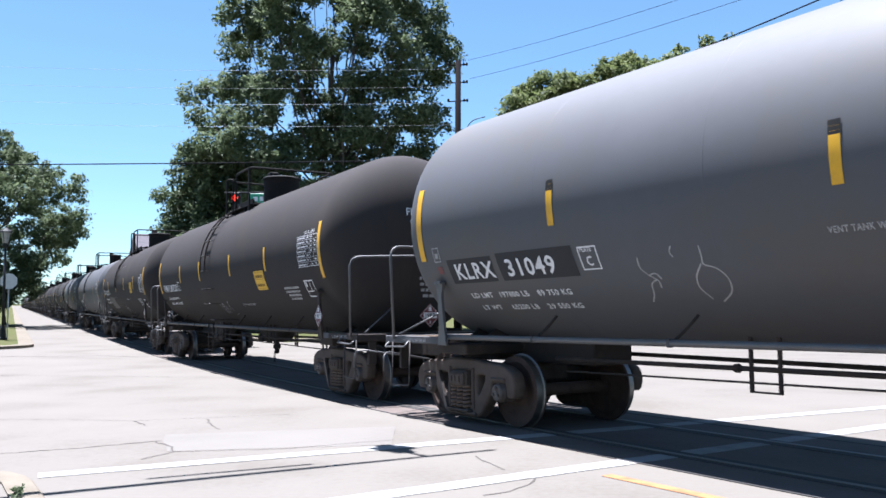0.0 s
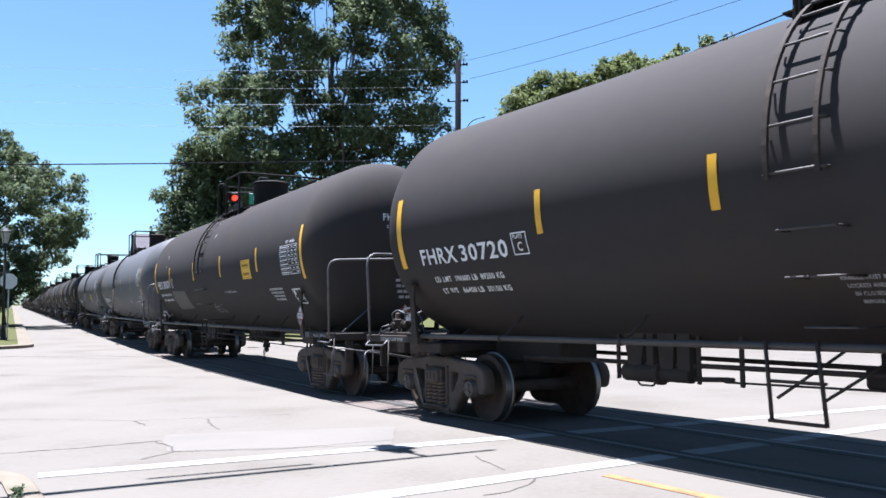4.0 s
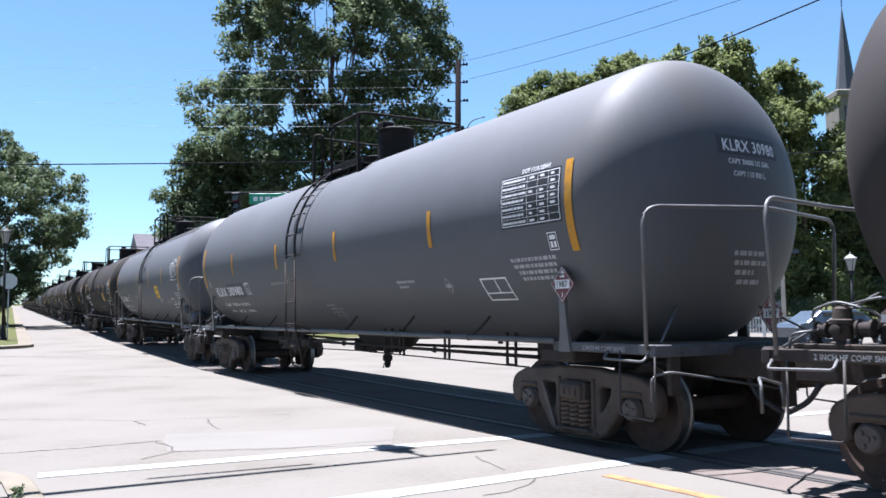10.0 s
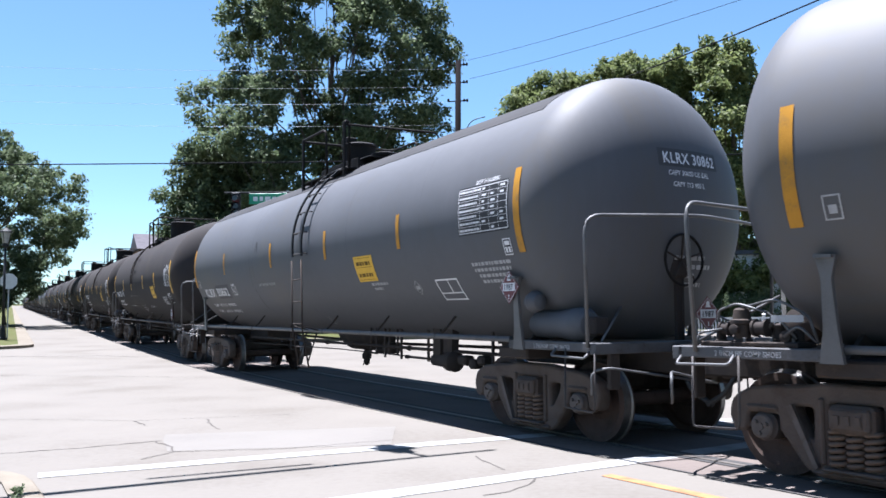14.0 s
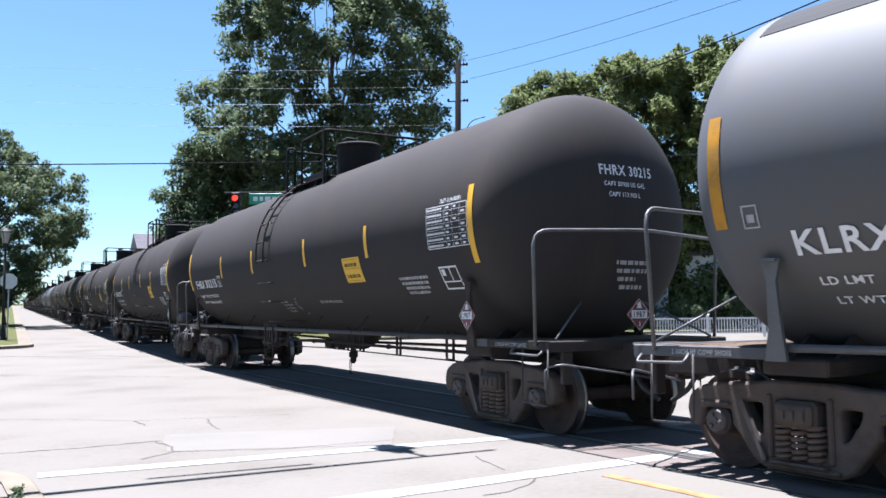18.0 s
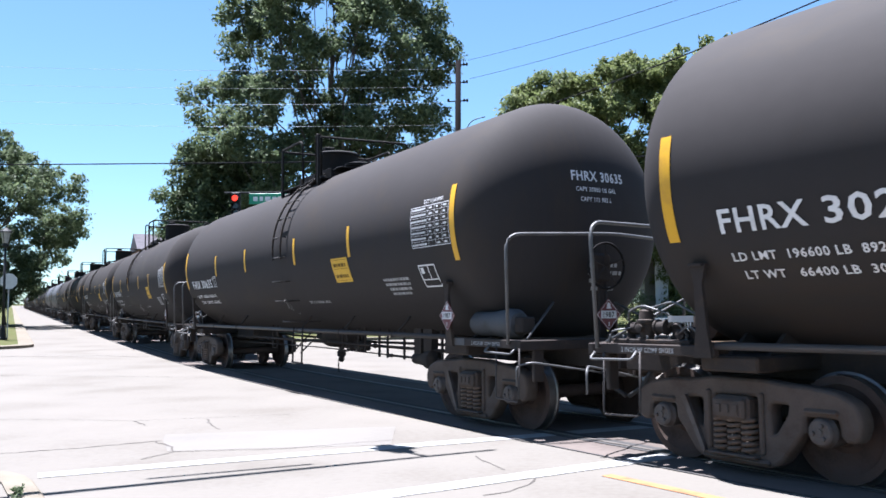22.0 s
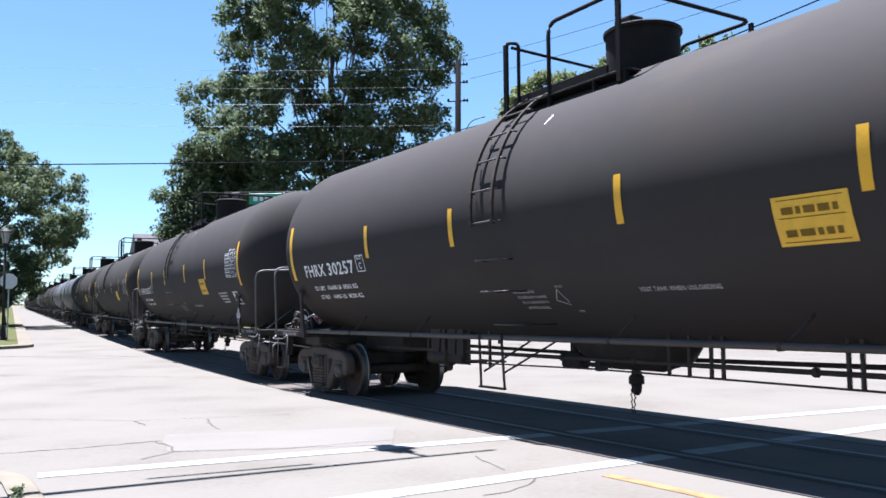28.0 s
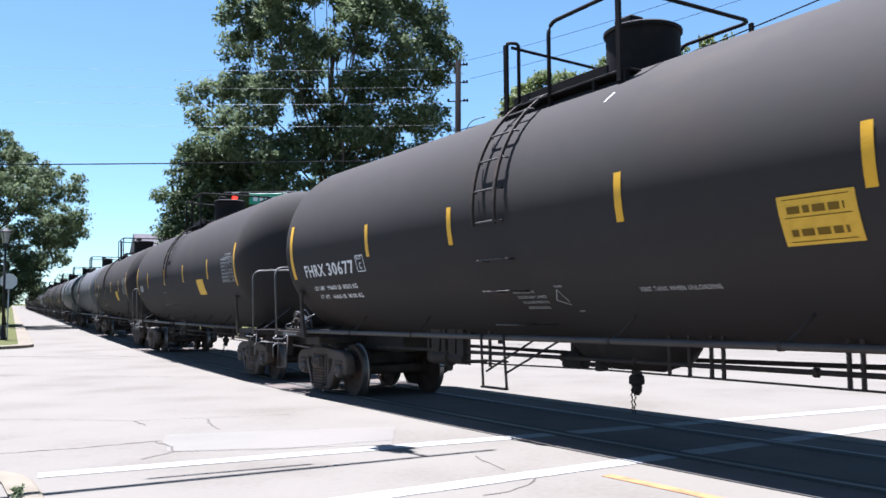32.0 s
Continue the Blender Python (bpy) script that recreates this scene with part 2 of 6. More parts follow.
def plate(outline, holes, thick, bevel=0.0):
    """A flat casting with holes in the x-z plane, thick along y, centred on y = 0."""
    cu = bpy.data.curves.new("outline", "CURVE")
    cu.dimensions, cu.fill_mode, cu.extrude, cu.bevel_depth, cu.bevel_resolution = "2D", "BOTH", thick / 2 - bevel, bevel, 1
    for loop in [outline, *holes]:
        sp = cu.splines.new("POLY")
        sp.points.add(len(loop) - 1)
        for q, (x, z) in zip(sp.points, loop):
            q.co = (x, z, 0, 1)
        sp.use_cyclic_u = True
    ob = bpy.data.objects.new("outline", cu)
    me = bpy.data.meshes.new_from_object(ob)
    bpy.data.objects.remove(ob)
    bpy.data.curves.remove(cu)
    me.materials.clear()
    me.transform(Matrix.Rotation(radians(90), 4, "X"))
    return me


def soft_loop(points, r, steps=3):
    p = [Vector((x, z, 0)) for x, z in points]
    out = []
    for i, b in enumerate(p):
        a, c = p[i - 1], p[(i + 1) % len(p)]
        k = min(r, (a - b).length * 0.4, (c - b).length * 0.4)
        s, e = b + (a - b).normalized() * k, b + (c - b).normalized() * k
        for j in range(steps + 1):
            t = j / steps
            q = s.lerp(b, t).lerp(b.lerp(e, t), t)
            out.append((q.x, q.y))
    return out


def letters(text, size, squeeze=0.85):
    """Flat lettering in the x-y plane from its lower left corner, as a bmesh."""
    cu = bpy.data.curves.new("text", "FONT")
    cu.body, cu.size, cu.resolution_u = text, size * 1.38, 2
    cu.space_character = 1.1
    cu.offset = size * 0.026
    ob = bpy.data.objects.new("text", cu)
    me = bpy.data.meshes.new_from_object(ob)
    bpy.data.objects.remove(ob)
    bpy.data.curves.remove(cu)
    bm = bmesh.new()
    bm.from_mesh(me)
    bpy.data.meshes.remove(me)
    for v in bm.verts:
        v.co.x *= squeeze
    return bm


def add_rect(bm, x0, y0, x1, y1, mat=0, nx=1, ny=1):
    g = [[bm.verts.new((x0 + (x1 - x0) * i / nx, y0 + (y1 - y0) * j / ny, 0)) for j in range(ny + 1)] for i in range(nx + 1)]
    for i in range(nx):
        for j in range(ny):
            bm.faces.new((g[i][j], g[i + 1][j], g[i + 1][j + 1], g[i][j + 1])).material_index = mat
    return bm


# ---- the tank cars ----
R, ZC, REAR, HEAD, DISH = 1.62, 2.70, -7.28, 0.79, 0.97
NOSE = {"black": (7.39, 0.85), "gray": (7.56, 0.87)}  # where the front head begins, and its depth
BOGIE, BASE = 6.88, 0.85
TRUCK_AT = {1: 6.92, -1: -6.94}  # middles of the front and the rear truck


def wrap(bm, u, z, lift=0.006):
    """Bends flat work in the x-y plane onto the tank's side that faces the crossing."""
    f0 = math.asin((z - ZC) / R)
    for v in bm.verts:
        f = f0 + v.co.y / R
        r = R + lift + v.co.z
        v.co = Vector((u + v.co.x, -r * math.cos(f), ZC + r * math.sin(f)))
    return bm


def wrap_head(bm, y, z, colour, lift=0.008):
    seam, deep = NOSE[colour]
    for v in bm.verts:
        py, pz = y + v.co.x, z + v.co.y
        q = min(0.999, math.hypot(py, pz - ZC) / R) ** (2 / DISH)
        v.co = Vector((seam + deep * (1 - q) ** (DISH / 2) + lift, py, pz))
    return bm


def bars(lines, height, gap, seed=1):
    """Rows of short bars that stand for lettering too small to read; lines: widths."""
    rnd = random.Random(seed)
    bm = bmesh.new()
    for i, (x0, w) in enumerate(lines):
        y, x = -i * (height + gap), x0
        while x < x0 + w:
            k = rnd.uniform(0.6, 2.2) * height
            add_rect(bm, x, y, min(x + k, x0 + w), y + height)
            x += k + height * 0.45
    return bm


def frame_rect(w, h, t):
    bm = bmesh.new()
    add_rect(bm, 0, 0, w, t, 0, 4)
    add_rect(bm, 0, h - t, w, h, 0, 4)
    add_rect(bm, 0, t, t, h - t, 0, 1, 4)
    add_rect(bm, w - t, t, w, h - t, 0, 1, 4)
    return bm


def wheelset_mesh():
    bm = bmesh.new()
    for s in (1, -1):
        prof = [(0.60, 0.09), (0.62, 0.14), (0.69, 0.15), (0.70, 0.20), (0.735, 0.30), (0.72, 0.37), (0.685, 0.39), (0.685, 0.478), (0.71, 0.482), (0.722, 0.462), (0.74, 0.457), (0.815, 0.450), (0.82, 0.38), (0.80, 0.36), (0.785, 0.30), (0.765, 0.20), (0.80, 0.15), (0.86, 0.13), (0.86, 0.08)]
        mats = [0] * 8 + [1, 1, 1] + [0] * 7
        add_lathe(bm, [(h * s, r) for h, r in prof], "y", 40, mats=mats, caps=False)
        # bearing and its end cap with three bolts, turning with the axle
        add_lathe(bm, [(h * s, r) for h, r in [(0.88, 0.08), (0.885, 0.125), (1.06, 0.13), (1.08, 0.115), (1.11, 0.11), (1.125, 0.095), (1.125, 0.03), (1.135, 0.028)]], "y", 20, mats=[2] * 7)
        for k in range(3):
            a = k * math.tau / 3
            add_lathe(bm, [(1.12 * s, 0.02), (1.145 * s, 0.02), (1.148 * s, 0.012)], "y", 6, (0.06 * math.cos(a), 0, 0.06 * math.sin(a)), [2, 2])
    add_lathe(bm, [(-0.9, 0.085), (-0.6, 0.09), (0, 0.08), (0.6, 0.09), (0.9, 0.085)], "y", 14)
    return mesh_of(bm, "wheelset", [M["wheel"], M["tread"], M["bearing"]], True, 35)


def side_frame_mesh():
    half = [(0.34, 0.12), (0.44, 0.17), (0.60, 0.38), (0.66, 0.45), (0.67, 0.60), (1.02, 0.60), (1.05, 0.42), (1.14, 0.42), (1.18, 0.55), (1.14, 0.68), (0.98, 0.76), (0.74, 0.79), (0.50, 0.80), (0.28, 0.83)]
    outline = soft_loop(half + [(-x, z) for x, z in half[::-1]], 0.06, 3)
    tri = [(0.33, 0.69), (0.58, 0.68), (0.56, 0.56), (0.43, 0.37), (0.35, 0.36)]
    holes = [soft_loop([(-0.26, 0.24), (0.26, 0.24), (0.26, 0.73), (-0.26, 0.73)], 0.05, 2), soft_loop(tri, 0.09, 3), soft_loop([(-x, z) for x, z in tri], 0.09, 3)]
    me = plate(outline, holes, 0.18, 0.03)
    bm = bmesh.new()
    bm.from_mesh(me)
    bpy.data.meshes.remove(me)
    # flanges of the casting: lower chord and pedestal lugs
    add_box(bm, (-0.36, -0.13, 0.115), (0.36, 0.13, 0.160), 0, 0.02)
    for s in (1, -1):
        add_box(bm, (s * BASE - 0.16, -0.115, 0.595), (s * BASE + 0.16, 0.115, 0.645), 0, 0.02)
        add_box(bm, (s * 0.285 - 0.025, -0.12, 0.20), (s * 0.285 + 0.025, 0.12, 0.74), 0, 0.015)
    return mesh_of(bm, "side_frame", M["truck"])


def spring_mesh():
    bm = bmesh.new()
    pts = [Vector((0.068 * math.cos(k * math.tau / 8), 0.068 * math.sin(k * math.tau / 8), 0.19 + 0.31 * k / 48)) for k in range(49)]
    add_tube(bm, pts, 0.021, 5)
    add_tube(bm, [Vector((0.036 * math.cos(-k * math.tau / 6), 0.036 * math.sin(-k * math.tau / 6), 0.19 + 0.31 * k / 48)) for k in range(49)], 0.012, 4)
    return mesh_of(bm, "spring", M["spring"])


def bolster_mesh():
    bm = bmesh.new()
    add_box(bm, (-0.19, -1.16, 0.47), (0.19, 1.16, 0.70), 0, 0.03)
    add_box(bm, (-0.27, -0.55, 0.50), (0.27, 0.55, 0.76), 0, 0.04)
    add_lathe(bm, [(0.76, 0.2), (0.82, 0.2)], "z", 20)
    for x in (-0.09, 0.0, 0.09):
        for y in (-1.215, 1.215):
            add_box(bm, (x - 0.025, y - 0.008, 0.555), (x + 0.025, y + 0.008, 0.625), 0)
    for s in (1, -1):
        add_box(bm, (-0.17, s * 1.15 - 0.05, 0.50), (0.17, s * 1.15 + 0.05, 0.68), 0, 0.02)
        add_box(bm, (-0.12, s * 1.204 - 0.004, 0.53), (0.12, s * 1.204 + 0.004, 0.65), 0)
        add_box(bm, (-0.26, s * 1.08 - 0.10, 0.165), (0.26, s * 1.08 + 0.09, 0.19), 0, 0.01)
    return mesh_of(bm, "truck", M["truck"])


def adapter_mesh():
    bm = bmesh.new()
    add_box(bm, (-0.15, -0.09, 0.10), (0.15, 0.09, 0.155), 0, 0.015)
    add_box(bm, (-0.185, -0.07, -0.05), (-0.15, 0.07, 0.155), 0, 0.01)
    add_box(bm, (0.15, -0.07, -0.05), (0.185, 0.07, 0.155), 0, 0.01)
    return mesh_of(bm, "bearing_adapter", M["truck"])


MESH = dict(wheelset=wheelset_mesh(), side_frame=side_frame_mesh(), spring=spring_mesh(), bolster=bolster_mesh(), adapter=adapter_mesh())
MESH["brake_beam"] = mesh_of(add_tube(add_box(bmesh.new(), (-0.04, -0.75, 0.34), (0.04, 0.75, 0.42), 0, 0.01), [(0, -0.62, 0.38), (0.25, 0, 0.40), (0, 0.62, 0.38)], 0.025, 6), "brake_beam", M["under"])


bm = bmesh.new()
_a, _b = Vector((-0.56, 0, 0.66)), Vector((-0.33, 0, 0.17))
_n = (_b - _a).cross(Vector((0, 1, 0))).normalized() * 0.028
_v = [bm.verts.new(p + Vector((0, y, 0))) for y in (-0.02, 0.02) for p in (_a - _n, _b - _n * 0.7, _b + _n * 0.7, _a + _n)]
for q in ((0, 1, 2, 3), (7, 6, 5, 4), (0, 4, 5, 1), (1, 5, 6, 2), (2, 6, 7, 3), (3, 7, 4, 0)):
    bm.faces.new([_v[i] for i in q])
MESH["wear_bar"] = mesh_of(bm, "wear_bar", M["bearing"])


def add_truck(car, u):
    t = part("truck", MESH["bolster"], None, car, "rust-brown cast steel bolster", m=Matrix.Translation((u, 0, 0)))
    for s in (1, -1):
        part("side_frame", MESH["side_frame"], None, t, "rust-brown cast side frame", m=Matrix.Translation((0, s * 1.0, 0)))
        for x in (-0.15, 0.0, 0.15):
            part("spring", MESH["spring"], None, t, "rusty coil spring", m=Matrix.Translation((x, s * 1.075, 0)))
        part("wear_bar", MESH["wear_bar"], None, t, "pale worn slanting bar with cast letters", m=Matrix.Translation((0, s * 1.115, 0)))
        part("brake_beam", MESH["brake_beam"], None, t, m=pose(s * 0.36, 0, 0, 0, 0, 0 if s < 0 else 180))
        for x in (-BASE, BASE):
            part("bearing_adapter", MESH["adapter"], None, t, m=Matrix.Translation((x, s * 1.0, 0.48)))
    for x in (-BASE, BASE):
        part("wheelset", MESH["wheelset"], None, t, "steel wheels with polished treads", m=Matrix.Translation((x, 0, 0.457)))
    return t


def tank_mesh(mat, colour, sides=72):
    seam, deep = NOSE[colour]
    prof = []
    for k in range(16):
        a = radians(1 + 88 * k / 15)
        prof.append((REAR - HEAD * math.cos(a) ** DISH, R * math.sin(a) ** DISH))
    prof += [(u, R) for u in (-7.2, -5.0, -2.5, 0.0, 2.5, 5.0, 7.2)]
    for k in range(15, -1, -1):
        a = radians(1 + 88 * k / 15)
        prof.append((seam + deep * math.cos(a) ** DISH, R * math.sin(a) ** DISH))
    return mesh_of(lathe(prof, "x", sides, (0, 0, ZC)), "tank", mat, True, 60)


def curved_bar(bm, u0, u1, z_top, z_bot, r0, r1, n=18):
    """A bar that follows the tank's round from high to low."""
    fa, fb = math.asin((z_top - ZC) / R), math.asin((z_bot - ZC) / R)
    rings = []
    for i in range(n + 1):
        f = fa + (fb - fa) * i / n
        rings.append([bm.verts.new((u, -r * math.cos(f), ZC + r * math.sin(f))) for u, r in ((u0, r0), (u1, r0), (u1, r1), (u0, r1))])
    for s, t in zip(rings, rings[1:]):
        for k in range(4):
            bm.faces.new((s[k], s[(k + 1) % 4], t[(k + 1) % 4], t[k]))
    bm.faces.new(rings[0][::-1])
    bm.faces.new(rings[-1])
    return bm


BOARD = mesh_of(box((-0.07, -1.32, -0.010), (0.07, 1.32, 0.010), 0.004), "platform_board", M["boards"])


def tank_car(colour, label):
    """A long round tank car on two trucks, with all the parts that every car has."""
    lx = 0.0 if colour == "black" else 0.24
    tank_m, und, pip = (M["black"], M["under"], M["pipe"]) if colour == "black" else (M["gray"], M["undergray"], M["pipe"])
    car = empty("tank_car", label=label, category="tank car", group="tank cars of the train")
    part("tank", tank_mesh(tank_m, colour), None, car)
    if colour == "gray":
        for u in (-4.80, -2.42, 0.06, 2.6, 5.1):
            part("weld_seam", lathe([(u - 0.008, R), (u - 0.004, R + 0.0015), (u + 0.004, R + 0.0015), (u + 0.008, R)], "x", 72, (0, 0, ZC), caps=False), M["gray"], car, smooth=True)
    for u in (TRUCK_AT[-1], TRUCK_AT[1]):
        add_truck(car, u)
    # centre sill stubs, bolsters and saddles
    for s in (1, -1):
        bm = box((5.2 if s > 0 else -9.0, -0.33, 0.80), (9.0 if s > 0 else -5.2, 0.33, 1.12), 0.02)
        part("draft_sill", bm, M["under"], car)
        bm = bmesh.new()
        add_box(bm, (s * BOGIE - 0.3, -1.30, 0.92), (s * BOGIE + 0.3, 1.30, 1.06), 0, 0.02)
        curved = [(-1.0, 1.06), (1.0, 1.06), (0.72, 1.26), (0.4, 1.14), (0, 1.09), (-0.4, 1.14), (-0.72, 1.26)]
        for x in (s * BOGIE - 0.22, s * BOGIE + 0.18):
            f = [bm.verts.new((x, y, z)) for y, z in curved]
            g = [bm.verts.new((x + 0.04, y, z)) for y, z in curved]
            bm.faces.new(f)
            bm.faces.new(g[::-1])
            for i in range(len(f)):
                bm.faces.new((f[i], f[(i + 1) % len(f)], g[(i + 1) % len(f)], g[i]))
        part("body_bolster", bm, M["under"], car)
        # coupler with its yoke and knuckle
        bm = box((8.75 if s > 0 else -9.0, -0.11, 0.76), (9.0 if s > 0 else -8.75, 0.11, 0.98), 0.02)
        add_box(bm, (s * 9.0 - 0.02, -0.2, 0.72), (s * 9.0 + 0.02, 0.2, 1.04), 0, 0.01)
        add_tube(bm, [(s * 8.9, 0.10, 0.72), (s * 8.97, 0.06, 0.88), (s * 8.9, 0.10, 1.02)], 0.05, 8)
        part("coupler", bm, M["truck"], car, "rusty cast coupler")
        bm = tube(rounded([(s * 8.62, -0.28, 0.86), (s * 8.78, -0.3, 0.62), (s * 9.02, -0.26, 0.50)], 0.1), 0.028, 8)
        part("air_hose", bm, M["rubber"], car, "black rubber air hose")
        # end platform: side channels, cross sill and tread
        for y in (1, -1):
            bm = box((6.95 if s > 0 else -8.45, y * 1.36 - 0.04, 1.05), (8.45 if s > 0 else -6.95, y * 1.36 + 0.04, 1.15), 0.008)
            part("platform_sill", bm, und, car)
            pu = (6.91 if colour == "black" else 7.17) if s > 0 else (-7.06 if colour == "black" else -6.96)
            bm = bmesh.new()
            v = [(-0.10, 1.04), (0.10, 1.04), (0.07, 1.30), (0.05, 1.70), (0.10, 1.88), (-0.08, 1.90), (-0.035, 1.70), (-0.05, 1.30)]
            a = [bm.verts.new((pu + x, y * (1.42 + (z - 1.04) * 0.06), z)) for x, z in v]
            b = [bm.verts.new((pu + x, y * (1.38 + (z - 1.04) * 0.06), z)) for x, z in v]
            bm.faces.new(a)
            bm.faces.new(b[::-1])
            for i in range(len(a)):
                bm.faces.new((a[i], a[(i + 1) % len(a)], b[(i + 1) % len(a)], b[i]))
            add_box(bm, (pu - 0.07, y * 1.40 - 0.1, 1.86), (pu + 0.08, y * 1.40 + 0.06, 1.885))
            part("saddle_post", bm, und if colour == "black" else M["pipe"], car)
            # stirrup step and grab iron below the platform
            x0, x1 = s * 7.92 + 0.12, s * 8.40 + 0.12
            part("sill_step", tube(rounded([(x0, y * 1.41, 1.08), (x0, y * 1.43, 0.46), (x1, y * 1.43, 0.44), (x1, y * 1.41, 1.06)], 0.04, 2), 0.011, 6), M["sillpipe"], car, "bent steel stirrup step")
            part("grab_iron", tube(rounded([(s * 7.86, y * 1.38, 1.09), (s * 7.86, y * 1.47, 1.00), (s * 8.42, y * 1.47, 0.99), (s * 8.42, y * 1.38, 1.07)], 0.03, 2), 0.014, 6), pip, car)
            part("end_brace", tube([(s * 8.42, y * 1.23, 1.16), (s * 7.98, y * 0.50, 1.60)], 0.013, 8), pip, car, "slanting steel pipe brace")
        part("end_sill", box((8.40 if s > 0 else -8.52, -1.40, 1.03), (8.52 if s > 0 else -8.40, 1.40, 1.15), 0.01), und, car)
        for k in range(6):
            part("platform_board", BOARD, None, car, m=Matrix.Translation((s * 7.3 + s * 0.18 * k, 0, 1.135)))
        hr, hz = ((8.30, 2.40) if s > 0 else (8.36, 2.40)) if colour == "black" else ((8.42, 2.48) if s > 0 else (8.24, 2.46))
        part("end_handrail", tube(rounded([(s * hr, -1.42, 1.10), (s * (hr + 0.03), -1.46, hz), (s * (hr + 0.29), 0.0, hz + 0.04), (s * (hr + 0.03), 1.46, hz), (s * hr, 1.42, 1.10)], 0.2, 5), 0.020, 8), pip, car, "bent pipe handrail across the car end")
        for y in (-1.11, 1.11):
            part("end_plate", box((s * 8.46 - 0.03, y - 0.07, 0.66), (s * 8.46 + 0.03, y + 0.07, 1.03), 0.01), M["under"], car)
        part("uncoupling_rod", tube(rounded([(s * 8.50, -1.44, 0.62), (s * 8.50, -1.44, 0.86), (s * 8.62, -1.30, 0.90), (s * 8.95, -0.2, 0.72)], 0.06, 3), 0.014, 6), pip, car)
    # side sill pipe with brackets
    for y in (1, -1):
        rail = part("side_sill_pipe", tube([(-6.95, y * 1.36, 1.15), (0, y * 1.36, 1.15), (6.95, y * 1.36, 1.15)], 0.036, 10), M["sillpipe"] if colour == "black" else pip, car, "long gray pipe along the tank")
        for u in (-5.12, -3.08, 1.05, 3.1, 5.15):
            part("pipe_clip", box((u - 0.02, y * 1.36 - 0.042, 1.108), (u + 0.02, y * 1.36 + 0.042, 1.192), 0.01), und, rail)
            # each strut's dark slant also stands in for its bracket's shadow on the tank
            part("pipe_strut", tube(rounded([(u, y * 1.33, 1.15), (u + 0.10, y * 1.25, 1.27), (u + 0.20, y * 1.17, 1.42)], 0.1, 3), 0.017, 6), M["under"], rail)
    # ladder over the near side
    lad = part("ladder", curved_bar(bmesh.new(), -1.10 + lx, -1.055 + lx, 4.28, 2.52, R + 0.085, R + 0.12), M["under"] if colour == "black" else M["iron"], car, "curved steel ladder up the tank")
    part("stringer", curved_bar(bmesh.new(), -0.645 + lx, -0.60 + lx, 4.28, 2.52, R + 0.085, R + 0.12), M["under"] if colour == "black" else M["iron"], lad)
    for f in (3, 16, 29, 42, 55, 68):
        a = radians(f - 8)
        c, sn = (R + 0.10) * math.cos(a), ZC + (R + 0.10) * math.sin(a)
        part("rung", tube(rounded([(-1.12 + lx, -c * 0.95, sn), (-1.12 + lx, -c, sn), (-0.58 + lx, -c, sn), (-0.58 + lx, -c * 0.95, sn)], 0.02, 1), 0.013, 6), M["sillpipe"], lad)
    if colour == "black":
        for z, y, u0 in ((2.09, -1.69, -1.04), (1.71, -1.62, -1.02), (1.31, -1.46, -0.97)):
            yt = -math.sqrt(R * R - (z - ZC) ** 2)
            part("grab_rung", tube(rounded([(u0, yt, z), (u0, y, z), (-0.52, y, z), (-0.52, yt, z)], 0.03, 2), 0.011, 6), M["sillpipe"], car, "bare steel grab rung")
        st = part("side_steps", tube([(-1.38, -1.40, 1.20), (-1.34, -1.40, 0.52)], 0.018, 6), und, car)
        part("step_leg", tube([(-0.90, -1.40, 1.20), (-0.84, -1.40, 0.52)], 0.018, 6), und, st)
        for z in (0.53, 0.86):
            part("tread", box((-1.36, -1.43, z - 0.012), (-0.84, -1.37, z + 0.012)), und, st)
        part("step_stay", tube([(-1.28, -1.40, 0.72), (-0.95, -0.8, 1.15)], 0.014, 6), und, st)
        part("step_stay", tube([(-0.86, -1.40, 0.72), (-0.45, -0.8, 1.15)], 0.014, 6), und, st)
    else:
        st = part("side_steps", tube([(-0.86, -1.725, 2.44), (-0.86, -1.70, 1.20), (-0.84, -1.56, 0.50)], 0.017, 6), M["under"], car, "straight lower ladder with a bottom step")
        part("step_leg", tube([(-0.36, -1.725, 2.44), (-0.36, -1.70, 1.20), (-0.33, -1.56, 0.50)], 0.017, 6), M["under"], st)
        for z, y in ((2.08, -1.72), (1.68, -1.71), (1.28, -1.70), (0.86, -1.63)):
            part("tread", tube([(-0.86, y, z), (-0.35, y, z)], 0.012, 6), M["under"], st)
        part("tread", box((-0.85, -1.59, 0.49), (-0.32, -1.53, 0.515)), M["under"], st)
        for u in (-0.86, -0.36):
            part("step_stay", tube([(u, -1.58, 0.60), (u + 0.12, -1.36, 1.14)], 0.014, 6), M["under"], st)
            part("ladder_standoff", tube([(u, -1.70, 1.24), (u, -1.36, 1.15)], 0.012, 6), M["under"], st)

    # top: walkway, dome housing, safety rail
    deck = part("walkway", box((-1.32, -1.02, 4.09), (1.05, -0.76, 4.12), 0.006), M["fitting"], car, "black grating walkway beside the dome")
    part("far_walkway", box((-1.32, 0.76, 4.09), (1.05, 1.02, 4.12), 0.006), M["fitting"], deck)
    part("kick_plate", box((-1.30, -0.80, 4.10), (0.50, -0.76, 4.32), 0.004), M["fitting"], deck)
    part("cross_walkway", box((-1.32, -0.6, 4.335), (-0.55, 0.6, 4.365), 0.01), M["fitting"], deck)
    for u in (-1.2, -0.3, 0.5, 1.0):
        for y in (-0.985, 0.985):
            part("walkway_support", box((u - 0.02, y - 0.03, 3.94), (u + 0.02, y + 0.03, 4.09)), M["fitting"], deck)
